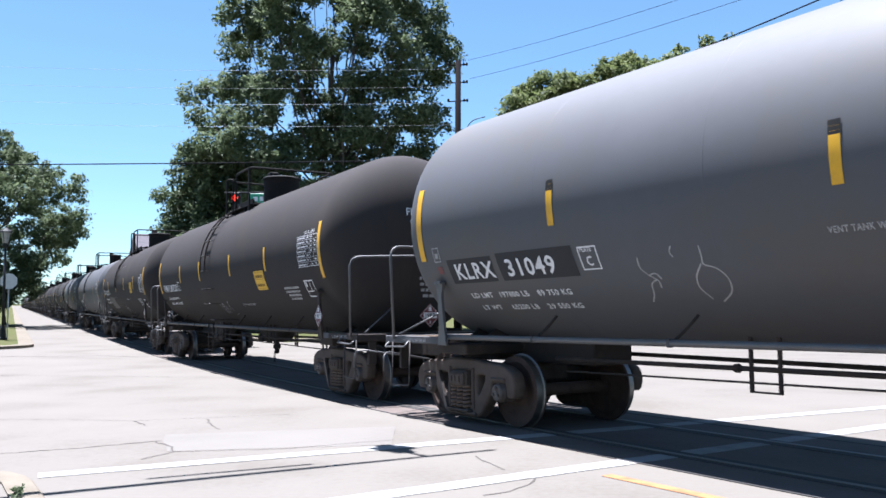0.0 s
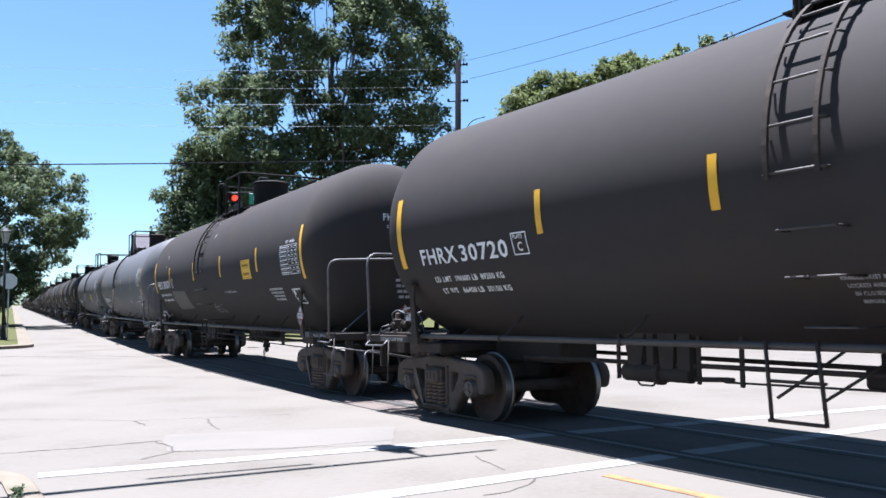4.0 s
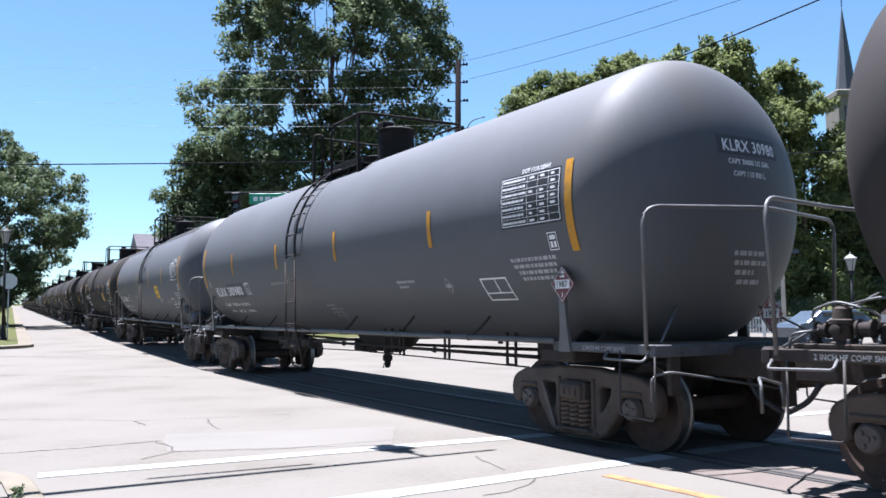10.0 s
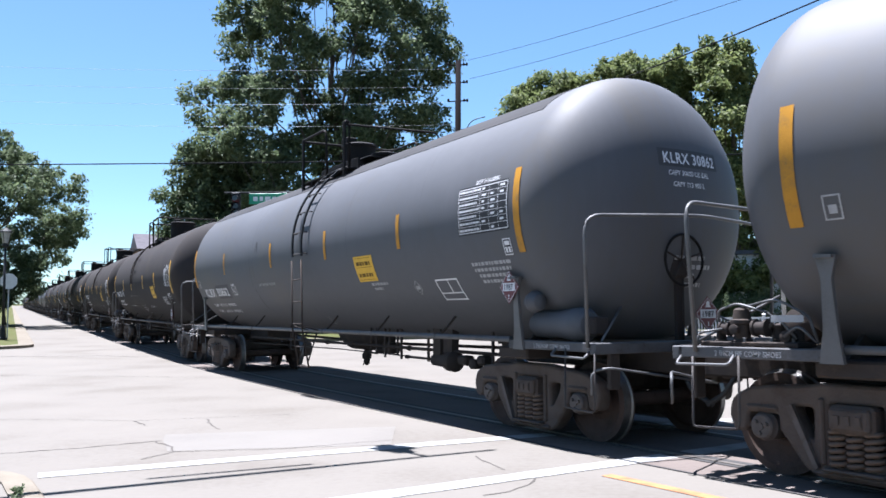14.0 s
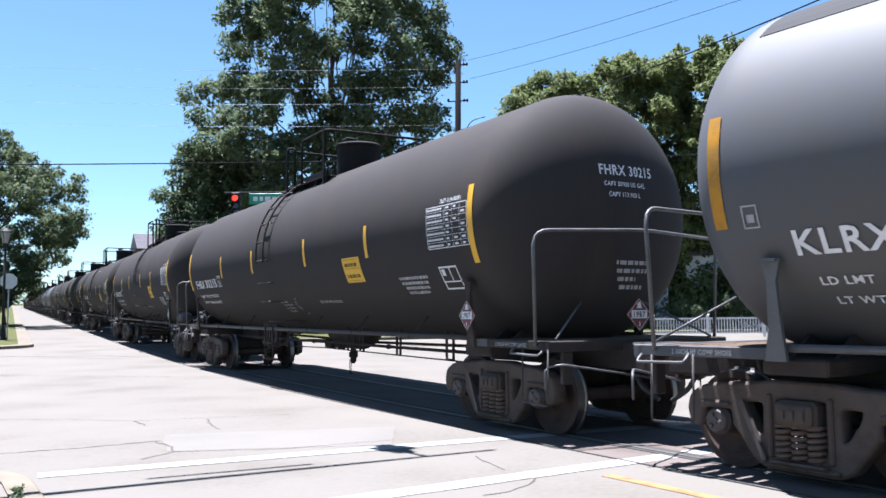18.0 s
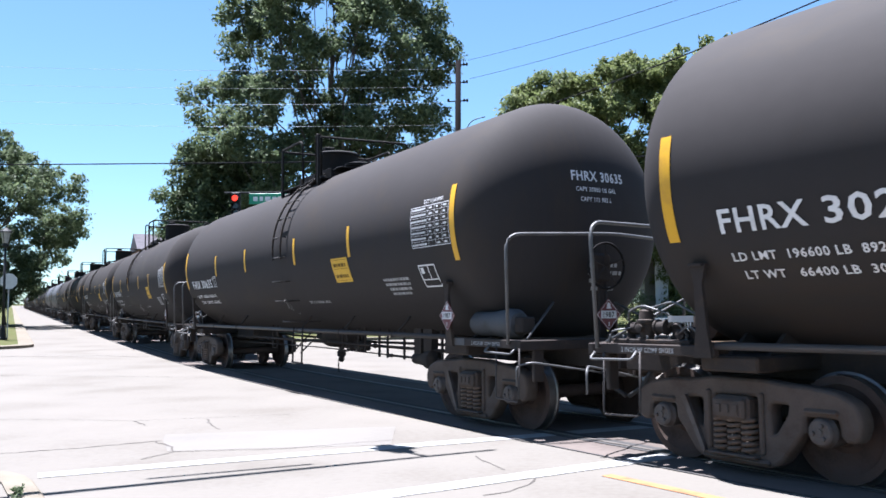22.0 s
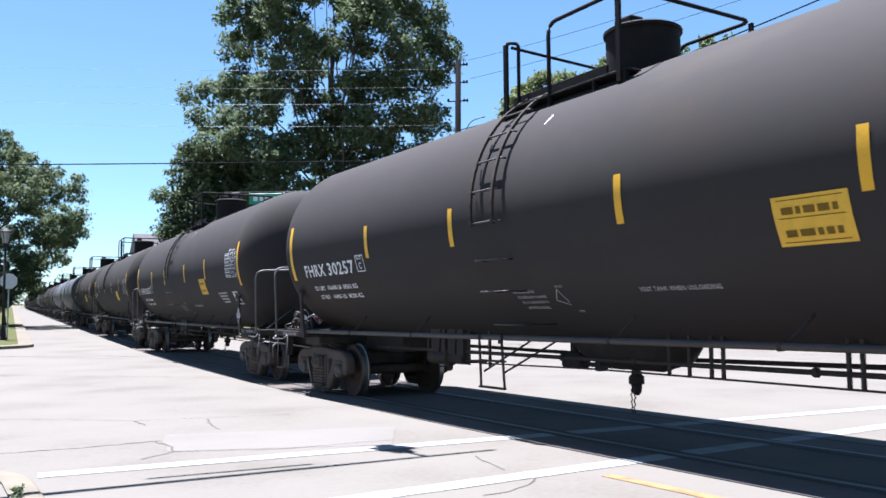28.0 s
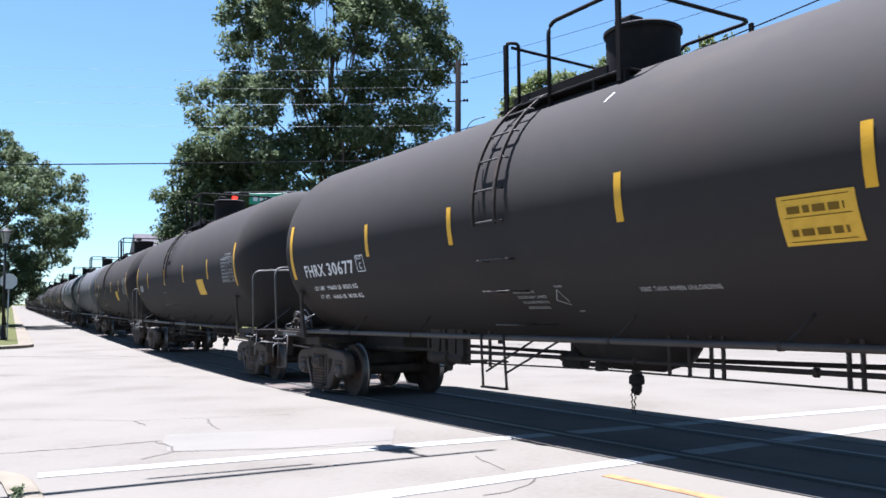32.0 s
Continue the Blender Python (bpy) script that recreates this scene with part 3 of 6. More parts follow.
    dr, du = (0.0, 0.3) if colour == "black" else (-0.11, 0.42)
    dome = part("dome_housing", lathe([(4.22, 0.45 + dr), (4.84, 0.45 + dr), (4.85, 0.48 + dr), (4.89, 0.48 + dr), (4.92, 0.43 + dr), (4.94, 0.15)], "z", 36, (du, 0, 0)), M["fitting"], car, "round black fitting housing with a lid", True)
    part("lid_hinge", box((du - 0.15, -0.34, 4.90), (du + 0.15, -0.12, 5.03), 0.02), M["fitting"], dome)
    part("manway", lathe([(4.25, 0.27), (4.48, 0.27), (4.50, 0.30), (4.55, 0.30), (4.58, 0.2)], "z", 20, (-0.62, 0.1, 0)), M["fitting"], car, smooth=True)
    dk = M["fitting"]
    part("safety_rail", tube(rounded([(-0.30, -1.0, 4.02), (-0.28, -1.02, 5.0), (1.06, -1.02, 5.0), (1.06, 1.08, 5.0), (-0.1, 1.08, 5.0), (-0.1, 1.05, 4.05)], 0.16, 4), 0.026, 8), dk, car, "dark pipe safety rail around the dome")
    part("rail_post", box((0.90, -1.04, 3.98), (0.97, -1.0, 5.02), 0.005), dk, car)
    part("rail_post", box((1.03, 1.06, 3.98), (1.09, 1.10, 4.98), 0.005), dk, car)
    part("ladder_hoop", tube(rounded([(-1.16, -1.02, 4.05), (-1.16, -1.02, 5.0), (-1.07, -0.88, 5.0), (-1.07, -0.88, 4.1)], 0.06, 4), 0.024, 8), dk, car)
    part("rail_post", box((-1.20, -1.04, 3.98), (-1.12, -1.0, 4.98), 0.006), dk, car)
    part("back_rail", tube(rounded([(-1.12, -0.95, 4.94), (-1.28, 0.9, 4.94), (-1.28, 0.95, 4.1)], 0.12, 4), 0.022, 8), dk, car)
    # under the belly: outlet, valve, skid, brake rigging
    bm = lathe([(-1.15, 0.05), (-0.75, 0.26), (-0.1, 0.38), (0.5, 0.38), (0.85, 0.28), (1.1, 0.05)], "x", 20, (0, 0, 1.12))
    part("outlet_skid", bm, M["under"], car, smooth=True)
    bm = lathe([(0.44, 0.03), (0.48, 0.06), (0.56, 0.065), (0.58, 0.095), (0.66, 0.095), (0.70, 0.06), (0.8, 0.06)], "z", 14, (0.05, 0, 0))
    part("outlet_valve", bm, M["under"], car)
    bm = box((-1.24, -0.12, 0.72), (-0.86, 0.10, 0.92), 0.03)
    add_box(bm, (-1.12, -0.05, 0.90), (-1.04, 0.05, 1.14), 0, 0.01)
    add_tube(bm, [(-0.90, -0.04, 0.78), (-0.10, -0.04, 0.77)], 0.03, 8)
    add_box(bm, (-0.62, -0.08, 0.70), (-0.50, 0.06, 0.86), 0, 0.015)
    part("outlet_linkage", bm, M["under"], car)
    bm = bmesh.new()
    for k in range(7 if colour == "black" else 2):
        add_tube(bm, [(0.03 + 0.012 * (k % 2) + 0.002 * k, -0.07, 0.52 - 0.042 * k), (0.03 + 0.002 * k, -0.07 - 0.02 * (k % 2), 0.48 - 0.042 * k)], 0.009, 5)
        add_tube(bm, [(0.08 - 0.012 * (k % 2) - 0.003 * k, -0.05, 0.52 - 0.042 * k), (0.08 - 0.003 * k, -0.05 - 0.02 * (k % 2), 0.48 - 0.042 * k)], 0.009, 5)
    part("chain", bm, M["under"], car, "hanging outlet chain")
    return car


MIDDLE = ("ladder", "grab_rung", "side_steps", "walkway", "dome_housing", "manway", "safety_rail", "rail_post", "back_rail", "outlet", "chain")


def turn_middle(car, shift):
    """Mirrors the fittings amidships of a car that runs with its other end ahead."""
    for ob in car.children:
        if ob.name.startswith(MIDDLE):
            for o in (ob, *ob.children):
                o.data = o.data.copy()
                o.data.transform(Matrix.Scale(-1, 4, (1, 0, 0)))
                o.data.flip_normals()
                if shift and ob.name.startswith(("ladder", "grab_rung")):
                    o.data.transform(Matrix.Translation((shift, 0, 0)))


LADDER = {"FHRX 30720": 0.03, "FHRX 30371": 0.18, "KLRX 30980": 0.05, "FHRX 30257": 0.08, "FHRX 30677": 0.12}


def slide_ladder(car, du):
    """Moves a car's ladder with its rungs and steps along the tank."""
    for ob in car.children:
        if ob.name.startswith(("ladder", "grab_rung", "side_steps")) and not ob.name.startswith("ladder_hoop"):
            for o in (ob, *ob.children):
                o.data = o.data.copy()
                o.data.transform(Matrix.Translation((du, 0, 0)))


def hanger_loop(car, u0, u1, low):
    """Two flat straps that hang from the tank with a bar across their feet."""
    bm = bmesh.new()
    for u in (u0, u1):
        add_box(bm, (u - 0.020, -0.615, low), (u + 0.020, -0.585, 1.24), 0, 0.004)
    add_tube(bm, [(u0, -0.6, low + 0.01), (u1, -0.6, low + 0.01)], 0.011, 6)
    part("pipe_hanger", bm, M["under"], car)


def bracket(u0, u1, top, low, narrow):
    """A cast bracket that tapers towards its foot."""
    bm = bmesh.new()
    k = (u1 - u0) * narrow / 2
    ring = [(u0, top), (u1, top), (u1 - k, low), (u0 + k, low)]
    f = [bm.verts.new((x, -0.66, z)) for x, z in ring]
    r = [bm.verts.new((x, -0.54, z)) for x, z in ring]
    bm.faces.new(f)
    bm.faces.new(r[::-1])
    for i in range(4):
        bm.faces.new((f[i], f[(i + 1) % 4], r[(i + 1) % 4], r[i]))
    return bm


def underside(car, colour, turned):
    """Air pipes, hangers and brake gear below the tank; turned: the car runs with its other end ahead."""
    und = M["under"]
    part("brake_pipe", tube([(-5.4, 0.45, 0.92), (0, 0.5, 0.86), (5.4, 0.45, 0.92)], 0.028, 7), und, car)
    part("train_line", tube([(-5.6, -0.6, 0.89), (-1.2, -0.6, 0.89), (5.6, -0.6, 0.89)], 0.026, 8), und, car, "black air pipe below the tank")
    part("brake_rod", tube([(-2.4 if not turned else -5.4, -0.6, 0.74), (0, -0.6, 0.775), (4.0 if turned else 5.4, -0.6, 0.75)], 0.012, 6), und, car)
    for u in (-0.62, 0.62, 2.9, -2.9):
        part("pipe_clamp", lathe([(u - 0.03, 0.03), (u - 0.025, 0.045), (u + 0.025, 0.045), (u + 0.03, 0.03)], "x", 8, (0, -0.6, 0.89)), und, car)
    straps = {(False, "black"): (-3.88, -2.73, -2.20), (False, "gray"): (-3.93, -3.68, -3.42, -2.86), (True, "black"): (3.07, 3.40, 4.03, 5.30), (True, "gray"): (2.0, 2.62, 3.55, 5.40)}[turned, colour]
    for u in straps:
        part("hanger_strap", box((u - 0.024, -0.615, 0.70), (u + 0.024, -0.585, 1.26), 0.004), und, car)
    loops = ((-2.74, -2.42, 0.66), (1.42, 1.66, 0.74), (2.17, 2.48, 0.76)) if turned else ((1.15, 1.43, 0.76), (1.72, 1.87, 0.76), (3.22, 3.35, 0.75), (4.9, 5.1, 0.76))
    for u0, u1, low in loops:
        hanger_loop(car, u0, u1, low)
    if not turned and colour == "black":
        gear = part("brake_cylinder", lathe([(-3.78, 0.04), (-3.75, 0.10), (-3.30, 0.105), (-3.28, 0.125), (-3.22, 0.125), (-3.20, 0.085), (-2.82, 0.085), (-2.80, 0.03)], "x", 14, (0, -0.6, 0.785)), und, car, smooth=True)
        for u0, u1, k in ((-3.74, -3.42, 0.5), (-3.40, -3.30, 0.0), (-3.24, -3.00, 0.3), (-2.97, -2.80, 0.0)):
            part("gear_bracket", bracket(u0, u1, 1.24, 0.80, k), und, gear)
        part("slack_adjuster", tube([(-2.80, -0.6, 0.75), (-2.40, -0.6, 0.765)], 0.026, 8), und, gear)
        part("adjuster_jaw", box((-2.42, -0.63, 0.735), (-2.30, -0.57, 0.79), 0.012), und, gear)
        part("guard_loop", tube(rounded([(-3.60, -0.6, 0.70), (-3.56, -0.6, 0.645), (-3.36, -0.6, 0.645), (-3.33, -0.6, 0.70)], 0.03, 3), 0.012, 6), und, gear)
    elif not turned:
        gear = part("brake_cylinder", lathe([(-3.58, 0.04), (-3.55, 0.09), (-3.40, 0.10), (-3.38, 0.125), (-2.84, 0.125), (-2.80, 0.09), (-2.78, 0.03)], "x", 16, (0, -0.6, 0.775)), und, car, smooth=True)
        part("gear_bracket", bracket(-3.27, -3.00, 1.24, 0.62, 0.0), und, gear)
        part("control_valve", box((-4.12, -0.68, 0.78), (-3.56, -0.50, 0.90), 0.03), und, gear)
        part("valve_body", box((-3.86, -0.70, 0.68), (-3.50, -0.52, 0.80), 0.03), und, gear)
        part("relay_box", box((-2.68, -0.70, 0.76), (-2.40, -0.48, 0.94), 0.03), und, gear)
        part("reservoir", lathe([(-2.42, 0.03), (-2.40, 0.09), (-2.24, 0.09), (-2.21, 0.03)], "x", 12, (0, -0.6, 0.84)), und, gear, smooth=True)
        part("brake_lever", tube(rounded([(-4.30, -0.62, 0.80), (-4.12, -0.62, 0.68), (-3.84, -0.62, 0.70), (-3.48, -0.62, 0.67)], 0.05, 3), 0.016, 6), und, gear)
        part("support_bar", box((-4.4, -0.62, 0.915), (-2.3, -0.58, 0.945), 0.005), und, gear)
    else:
        c = 4.45 if colour == "black" else 3.76
        gear = part("brake_cylinder", lathe([(c - 0.02, 0.04), (c, 0.09), (c + 0.40, 0.11), (c + 0.45, 0.15), (c + 0.62, 0.16), (c + 0.68, 0.10), (c + 0.70, 0.04)], "x", 16, (0, -0.6, 0.74)), und, car, smooth=True)
        part("gear_bracket", bracket(c + 0.04, c + 0.27, 1.24, 0.80, 0.0), und, gear)
        part("gear_bracket", bracket(c + 0.34, c + 0.64, 1.24, 0.80, 0.25), und, gear)
        part("push_rod", tube([(c - 0.9, -0.6, 0.745), (c, -0.6, 0.745)], 0.02, 8), und, gear)
        part("rod_jaw", box((c - 0.98, -0.63, 0.715), (c - 0.88, -0.57, 0.775), 0.012), und, gear)
        part("brake_lever", tube(rounded([(c + 0.70, -0.6, 0.76), (c + 1.0, -0.6, 0.70), (c + 1.3, -0.6, 0.80)], 0.08, 3), 0.022, 6), und, gear)
        if colour == "gray":
            for u0, u1, z0 in ((4.54, 4.78, 0.70), (4.86, 5.02, 0.66), (5.08, 5.26, 0.72)):
                part("valve_body", box((u0, -0.68, z0), (u1, -0.50, z0 + 0.14), 0.03), und, gear)


def stripe(car, u, z0, z1, w, mat):
    part("reflector_stripe", wrap(add_rect(bmesh.new(), -w / 2, 0, w / 2, R * (math.asin((z1 - ZC) / R) - math.asin((z0 - ZC) / R)), 0, 1, 12), u, z0), mat, car, smooth=True)


def words(car, text, size, u, z, mat, name="lettering", squeeze=0.85, lift=0.006):
    return part(name, wrap(letters(text, size, squeeze), u, z, lift), mat, car)


def fit_words(car, text, size, u0, u1, z, mat, name="lettering"):
    """Lettering drawn out or squeezed to run from u0 to u1."""
    bm = letters(text, size, 1.0)
    a, b = min(v.co.x for v in bm.verts), max(v.co.x for v in bm.verts)
    for v in bm.verts:
        v.co.x = (v.co.x - a) * (u1 - u0) / (b - a)
    return part(name, wrap(bm, u0, z, 0.011), mat, car)


# where each car's mark begins and ends, its number, its plate box, its load limits
MARKS = {
    "KLRX 31049": (-6.53, -5.72, -5.47, -4.60, -4.18, -6.44, -4.54),
    "FHRX 30720": (-6.63, -5.78, -5.69, -4.70, -4.60, -6.46, -4.94),
    "FHRX 30371": (-6.72, -5.92, -5.77, -4.82, -4.56, -6.58, -4.97),
    "KLRX 30980": (-6.43, -5.64, -5.46, -4.37, -4.10, -6.28, -4.42),
    "KLRX 30862": (-6.72, -5.88, -5.67, -4.70, -4.32, -6.62, -4.72),
    "FHRX 30215": (-6.73, -5.91, -5.77, -4.76, -4.64, -6.69, -5.02),
    "FHRX 30635": (-6.66, -5.84, -5.70, -4.68, -4.56, -6.56, -4.72),
    "FHRX 30257": (-6.59, -5.74, -5.62, -4.62, -4.52, -6.42, -4.74),
    "FHRX 30677": (-6.60, -5.76, -5.64, -4.62, -4.52, -6.44, -4.74),
}


# height of each car's reflectors over the usual, their places between the ends, and those at the front and rear ends
STRIPES = {
    "KLRX 31049": (0.06, (4.50, 1.69, -1.16, -4.50), 7.45, -7.20),
    "FHRX 30720": (-0.01, (4.17, 1.40, -1.66, -4.06), 7.34, -7.12),
    "FHRX 30371": (0.01, (4.54, 1.45, -1.47, -4.72), 7.36, -7.10),
    "KLRX 30980": (0.0, (4.54, 1.27, -1.69, -4.70), 7.53, -7.14),
    "KLRX 30862": (0.045, (4.47, 1.69, -1.21, -4.59), 7.45, -7.35),
    "FHRX 30215": (-0.02, (4.14, 1.45, -1.72, -4.15), 7.24, -7.25),
    "FHRX 30635": (0.035, (4.02, 1.46, -1.69, -4.13), 7.35, -7.21),
    "FHRX 30257": (-0.02, (4.06, 1.48, -1.63, -4.07), 7.38, -7.13),
    "FHRX 30677": (0.0, (4.09, 1.48, -1.66, -4.05), 7.42, -7.12),
}


TABLE_U = {"FHRX 30215": 6.12, "FHRX 30371": 6.15, "KLRX 30980": 6.29, "KLRX 30862": 6.18, "FHRX 30677": 6.26}


def hazard_placard(car, m):
    """A diamond plate with a flame, the number 1987 and the class 3."""
    bm = bmesh.new()
    h = 0.20
    add_box(bm, (-h * 0.7071, -h * 0.7071, -0.004), (h * 0.7071, h * 0.7071, 0.0), 0)
    bmesh.ops.rotate(bm, verts=bm.verts, cent=(0, 0, 0), matrix=Matrix.Rotation(radians(45), 3, "Z"))
    pl = part("hazard_placard", bm, M["red"], car, "red diamond placard reading 1987", m=m)
    bm = bmesh.new()
    for a, b in ((0, 1), (1, 2), (2, 3), (3, 0)):
        c = [(0, 0.185), (0.185, 0), (0, -0.185), (-0.185, 0)]
        p, q = Vector((*c[a], 0.003)), Vector((*c[b], 0.003))
        n = (q - p).cross(Vector((0, 0, 1))).normalized() * 0.005
        bm.faces.new([bm.verts.new(v) for v in (p, q, q + n, p + n)])
    add_rect(bm, -0.122, -0.045, 0.122, 0.05)
    bm.faces.new([bm.verts.new((x, y, 0)) for x, y in ((-0.045, 0.075), (0.045, 0.075), (0.025, 0.10), (0.03, 0.125), (0.0, 0.155), (-0.03, 0.12), (-0.025, 0.10))])
    for v in bm.verts:
        v.co.z = 0.004
    part("placard_border", bm, M["white"], pl)
    bm = letters("1987", 0.07, 0.92)
    bmesh.ops.translate(bm, verts=bm.verts, vec=(-0.105, -0.032, 0.008))
    part("placard_number", bm, M["ink"], pl)
    bm = letters("3", 0.05)
    bmesh.ops.translate(bm, verts=bm.verts, vec=(-0.016, -0.135, 0.006))
    part("placard_class", bm, M["white"], pl)


def facing(u, y, z, tilt=0.0):
    """The pose of a flat plate on the near side, its face to the crossing."""
    return Matrix.Translation((u, y, z)) @ Matrix.Rotation(radians(90 - tilt), 4, "X")


def data_table(car, u0, z0, w, h, mat, seed):
    bm = frame_rect(w, h, 0.010)
    for k in range(1, 7):
        add_rect(bm, 0.01, h * k / 7, w - 0.01, h * k / 7 + 0.005, 0, 6)
    for x in (0.46, 0.64, 0.82):
        add_rect(bm, w * x, 0.01, w * x + 0.006, h - 0.01, 0, 1, 5)
    rnd = random.Random(seed)
    for k in range(7):
        y = h * k / 7 + 0.027
        x = 0.03
        while x < 0.40 * w:
            e = x + rnd.uniform(0.02, 0.07)
            add_rect(bm, x, y, e, y + 0.026)
            x = e + 0.012
        for x in (0.50, 0.68, 0.86):
            if rnd.random() < 0.8:
                add_rect(bm, w * x, y, w * (x + rnd.uniform(0.05, 0.09)), y + 0.026)
    part("data_table", wrap(bm, u0, z0), mat, car, "white stencilled inspection table")
    words(car, "DOT 111A100W1", 0.055, u0 + w * 0.35, z0 + h + 0.025, mat)


def dress(car, colour, mark, limits="", extras=()):
    """The stripes, numbers, notices and fittings that set one car apart."""
    seed = sum(ord(c) for c in mark)
    w = M["white"]
    yel = M["yellow"] if colour == "black" or "bright" in extras else M["orange"]
    lay = "gray" if colour == "gray" else "early" if "early" in extras else "late"
    num_z, num_h = {"gray": (1.905, 0.22), "early": (2.24, 0.235), "late": (2.13, 0.215)}[lay]
    dz, mids, front, rear = STRIPES[mark]
    for u in mids:
        stripe(car, u, 2.345 + dz, 2.84 + dz, 0.10, yel)
    for u in (front, rear):
        stripe(car, u, 2.11 + dz, 3.08 + dz, 0.12, yel)
    if "patched" in extras:
        for u in mids:
            stripe(car, u, 2.79, 2.91, 0.11, M["ink"])
        part("repaint_patch", wrap(add_rect(bmesh.new(), 0, 0, 0.95, 0.34, 0, 4, 4), -6.68, 1.85, 0.003), M["patch"], car)
        part("repaint_patch", wrap(add_rect(bmesh.new(), 0, 0, 1.35, 0.36, 0, 4, 4), -5.62, 1.85, 0.003), M["patch"], car)
    if "graypatch" in extras:
        bm = bmesh.new()
        low, high = (0.02, 0.0, 1.92, 0.04), (0.10, 0.66, 1.86, 0.62)
        g = [[bm.verts.new((low[0] + (low[2] - low[0]) * i / 4 + ((high[0] - low[0]) + (high[2] - high[0] - low[2] + low[0]) * i / 4) * j / 4, (low[1] + (low[3] - low[1]) * i / 4) * (1 - j / 4) + (high[1] + (high[3] - high[1]) * i / 4) * j / 4, 0)) for j in range(5)] for i in range(5)]
        for i in range(4):
            for j in range(4):
                bm.faces.new((g[i][j], g[i + 1][j], g[i + 1][j + 1], g[i][j + 1]))
        part("repaint_patch", wrap(bm, -4.88, 1.58, 0.003), M["patch_gray"], car, "faded gray repainted patch")
    # reporting mark, load limits, plate
    m0, m1, d0, d1, box_u, l0, l1 = MARKS[mark]
    fit_words(car, mark.split()[0], num_h, m0, m1, num_z, w, "reporting_mark")
    fit_words(car, mark.split()[1], num_h, d0, d1, num_z, w, "reporting_mark")
    low = num_z - 0.24
    for k, row in enumerate(limits.split("/")):
        fit_words(car, row, 0.082, l0 + 0.06 * k, l1 + 0.03 * k, low - 0.15 * k, w)
    part("plate_box", wrap(frame_rect(0.28, 0.27, 0.016), box_u, num_z), w, car)
    words(car, "PLATE", 0.05, box_u + 0.035, num_z + 0.19, w)
    words(car, "C", 0.11, box_u + 0.09, num_z + 0.045, w)
    # notices
    if colour == "gray":
        part("table_ground", wrap(add_rect(bmesh.new(), -0.02, -0.02, 1.11, 0.58, 0, 4, 4), TABLE_U.get(mark, 6.22), 2.45, 0.003), M["patch"], car, "dark painted ground of the table")
        bm = frame_rect(0.16, 0.2, 0.012)
        add_rect(bm, 0.03, 0.03, 0.07, 0.10)
        add_rect(bm, 0.09, 0.03, 0.13, 0.10)
        add_rect(bm, 0.03, 0.12, 0.13, 0.17)
        part("stencil_box", wrap(bm, 7.10, 2.14), w, car)
        part("stencil_ground", wrap(add_rect(bmesh.new(), 0, 0, 0.16, 0.2, 0, 1, 2), 7.10, 2.14, 0.003), M["patch"], car)
    data_table(car, TABLE_U.get(mark, 6.22), 2.45 if colour == "gray" else 2.22 if lay == "early" else 2.36 if mark == "FHRX 30635" else 2.315, 1.09 if colour == "gray" else 1.05, 0.56, w, seed)
    nw = 0.58 if colour == "gray" else 0.46
    bm = frame_rect(nw, 0.34, 0.022)
    add_rect(bm, nw * 0.54, 0.12, nw * 0.54 + 0.02, 0.33, 0, 1, 2)
    add_rect(bm, 0.02, 0.11, nw - 0.02, 0.128, 0, 4)
    if colour == "black":
        add_rect(bm, 0.05, 0.21, 0.13, 0.3)
    part("notice_frame", wrap(bm, *{"KLRX 30862": (5.22, 1.645), "KLRX 30980": (5.47, 1.62), "FHRX 30371": (6.37, 1.67), "FHRX 30677": (6.36, 1.70), "FHRX 30635": (6.24, 1.83)}.get(mark, (6.24, 1.785))), w, car, "white framed notice box")
    part("lettering", wrap(bars([(0, 0.85), (0.02, 0.8), (0.08, 0.7), (0.1, 0.62)], 0.045, 0.035, seed + 2), *((6.3, 2.05) if colour == "gray" else (5.0, 1.95))), M["dim"], car)
    words(car, "VENT TANK WHEN UNLOADING", 0.058, -2.28 if mark == "KLRX 30980" else -2.24 if mark == "KLRX 30862" else -1.32 if lay == "gray" else 1.40, {"gray": 2.05, "early": 1.96, "late": 1.66}[lay], M["dim"], squeeze=0.8)
    y = 1.60 if lay == "gray" else 1.69
    for k, row in () if "brakewheel" in extras or "turned" in extras else enumerate(("HANDLE MUST BE", "LOCKED AND CHAINED", "IN CLOSED POSITION", "BEFORE LOADING")):
        words(car, row, 0.042, {"late": -0.72, "early": -0.60, "gray": -0.03}[lay] + 0.03 * k, y - 0.062 * k, M["dim"], squeeze=0.8)
    bm = bmesh.new()
    for a, b in (((0.12, 0.0), (0.0, -0.16)), ((0.12, 0.0), (0.2, -0.2)), ((0.0, -0.16), (0.2, -0.24))):
        p, q = Vector((*a, 0)), Vector((*b, 0))
        n = Vector((-(q - p).y, (q - p).x, 0)).normalized() * 0.006
        bm.faces.new([bm.verts.new(v) for v in (p - n, q - n, q + n, p + n)])
    hu, hz = {"late": (0.0, 1.72), "early": (0.12, 1.66), "gray": (0.18, 1.38)}[lay]
    part("handle_mark", wrap(bm, hu, hz), M["dim"], car)
    words(car, "CLOSED", 0.03, hu + 0.1, hz + 0.02, M["dim"])
    words(car, "OPEN", 0.03, hu + 0.24, hz - 0.26, M["dim"])
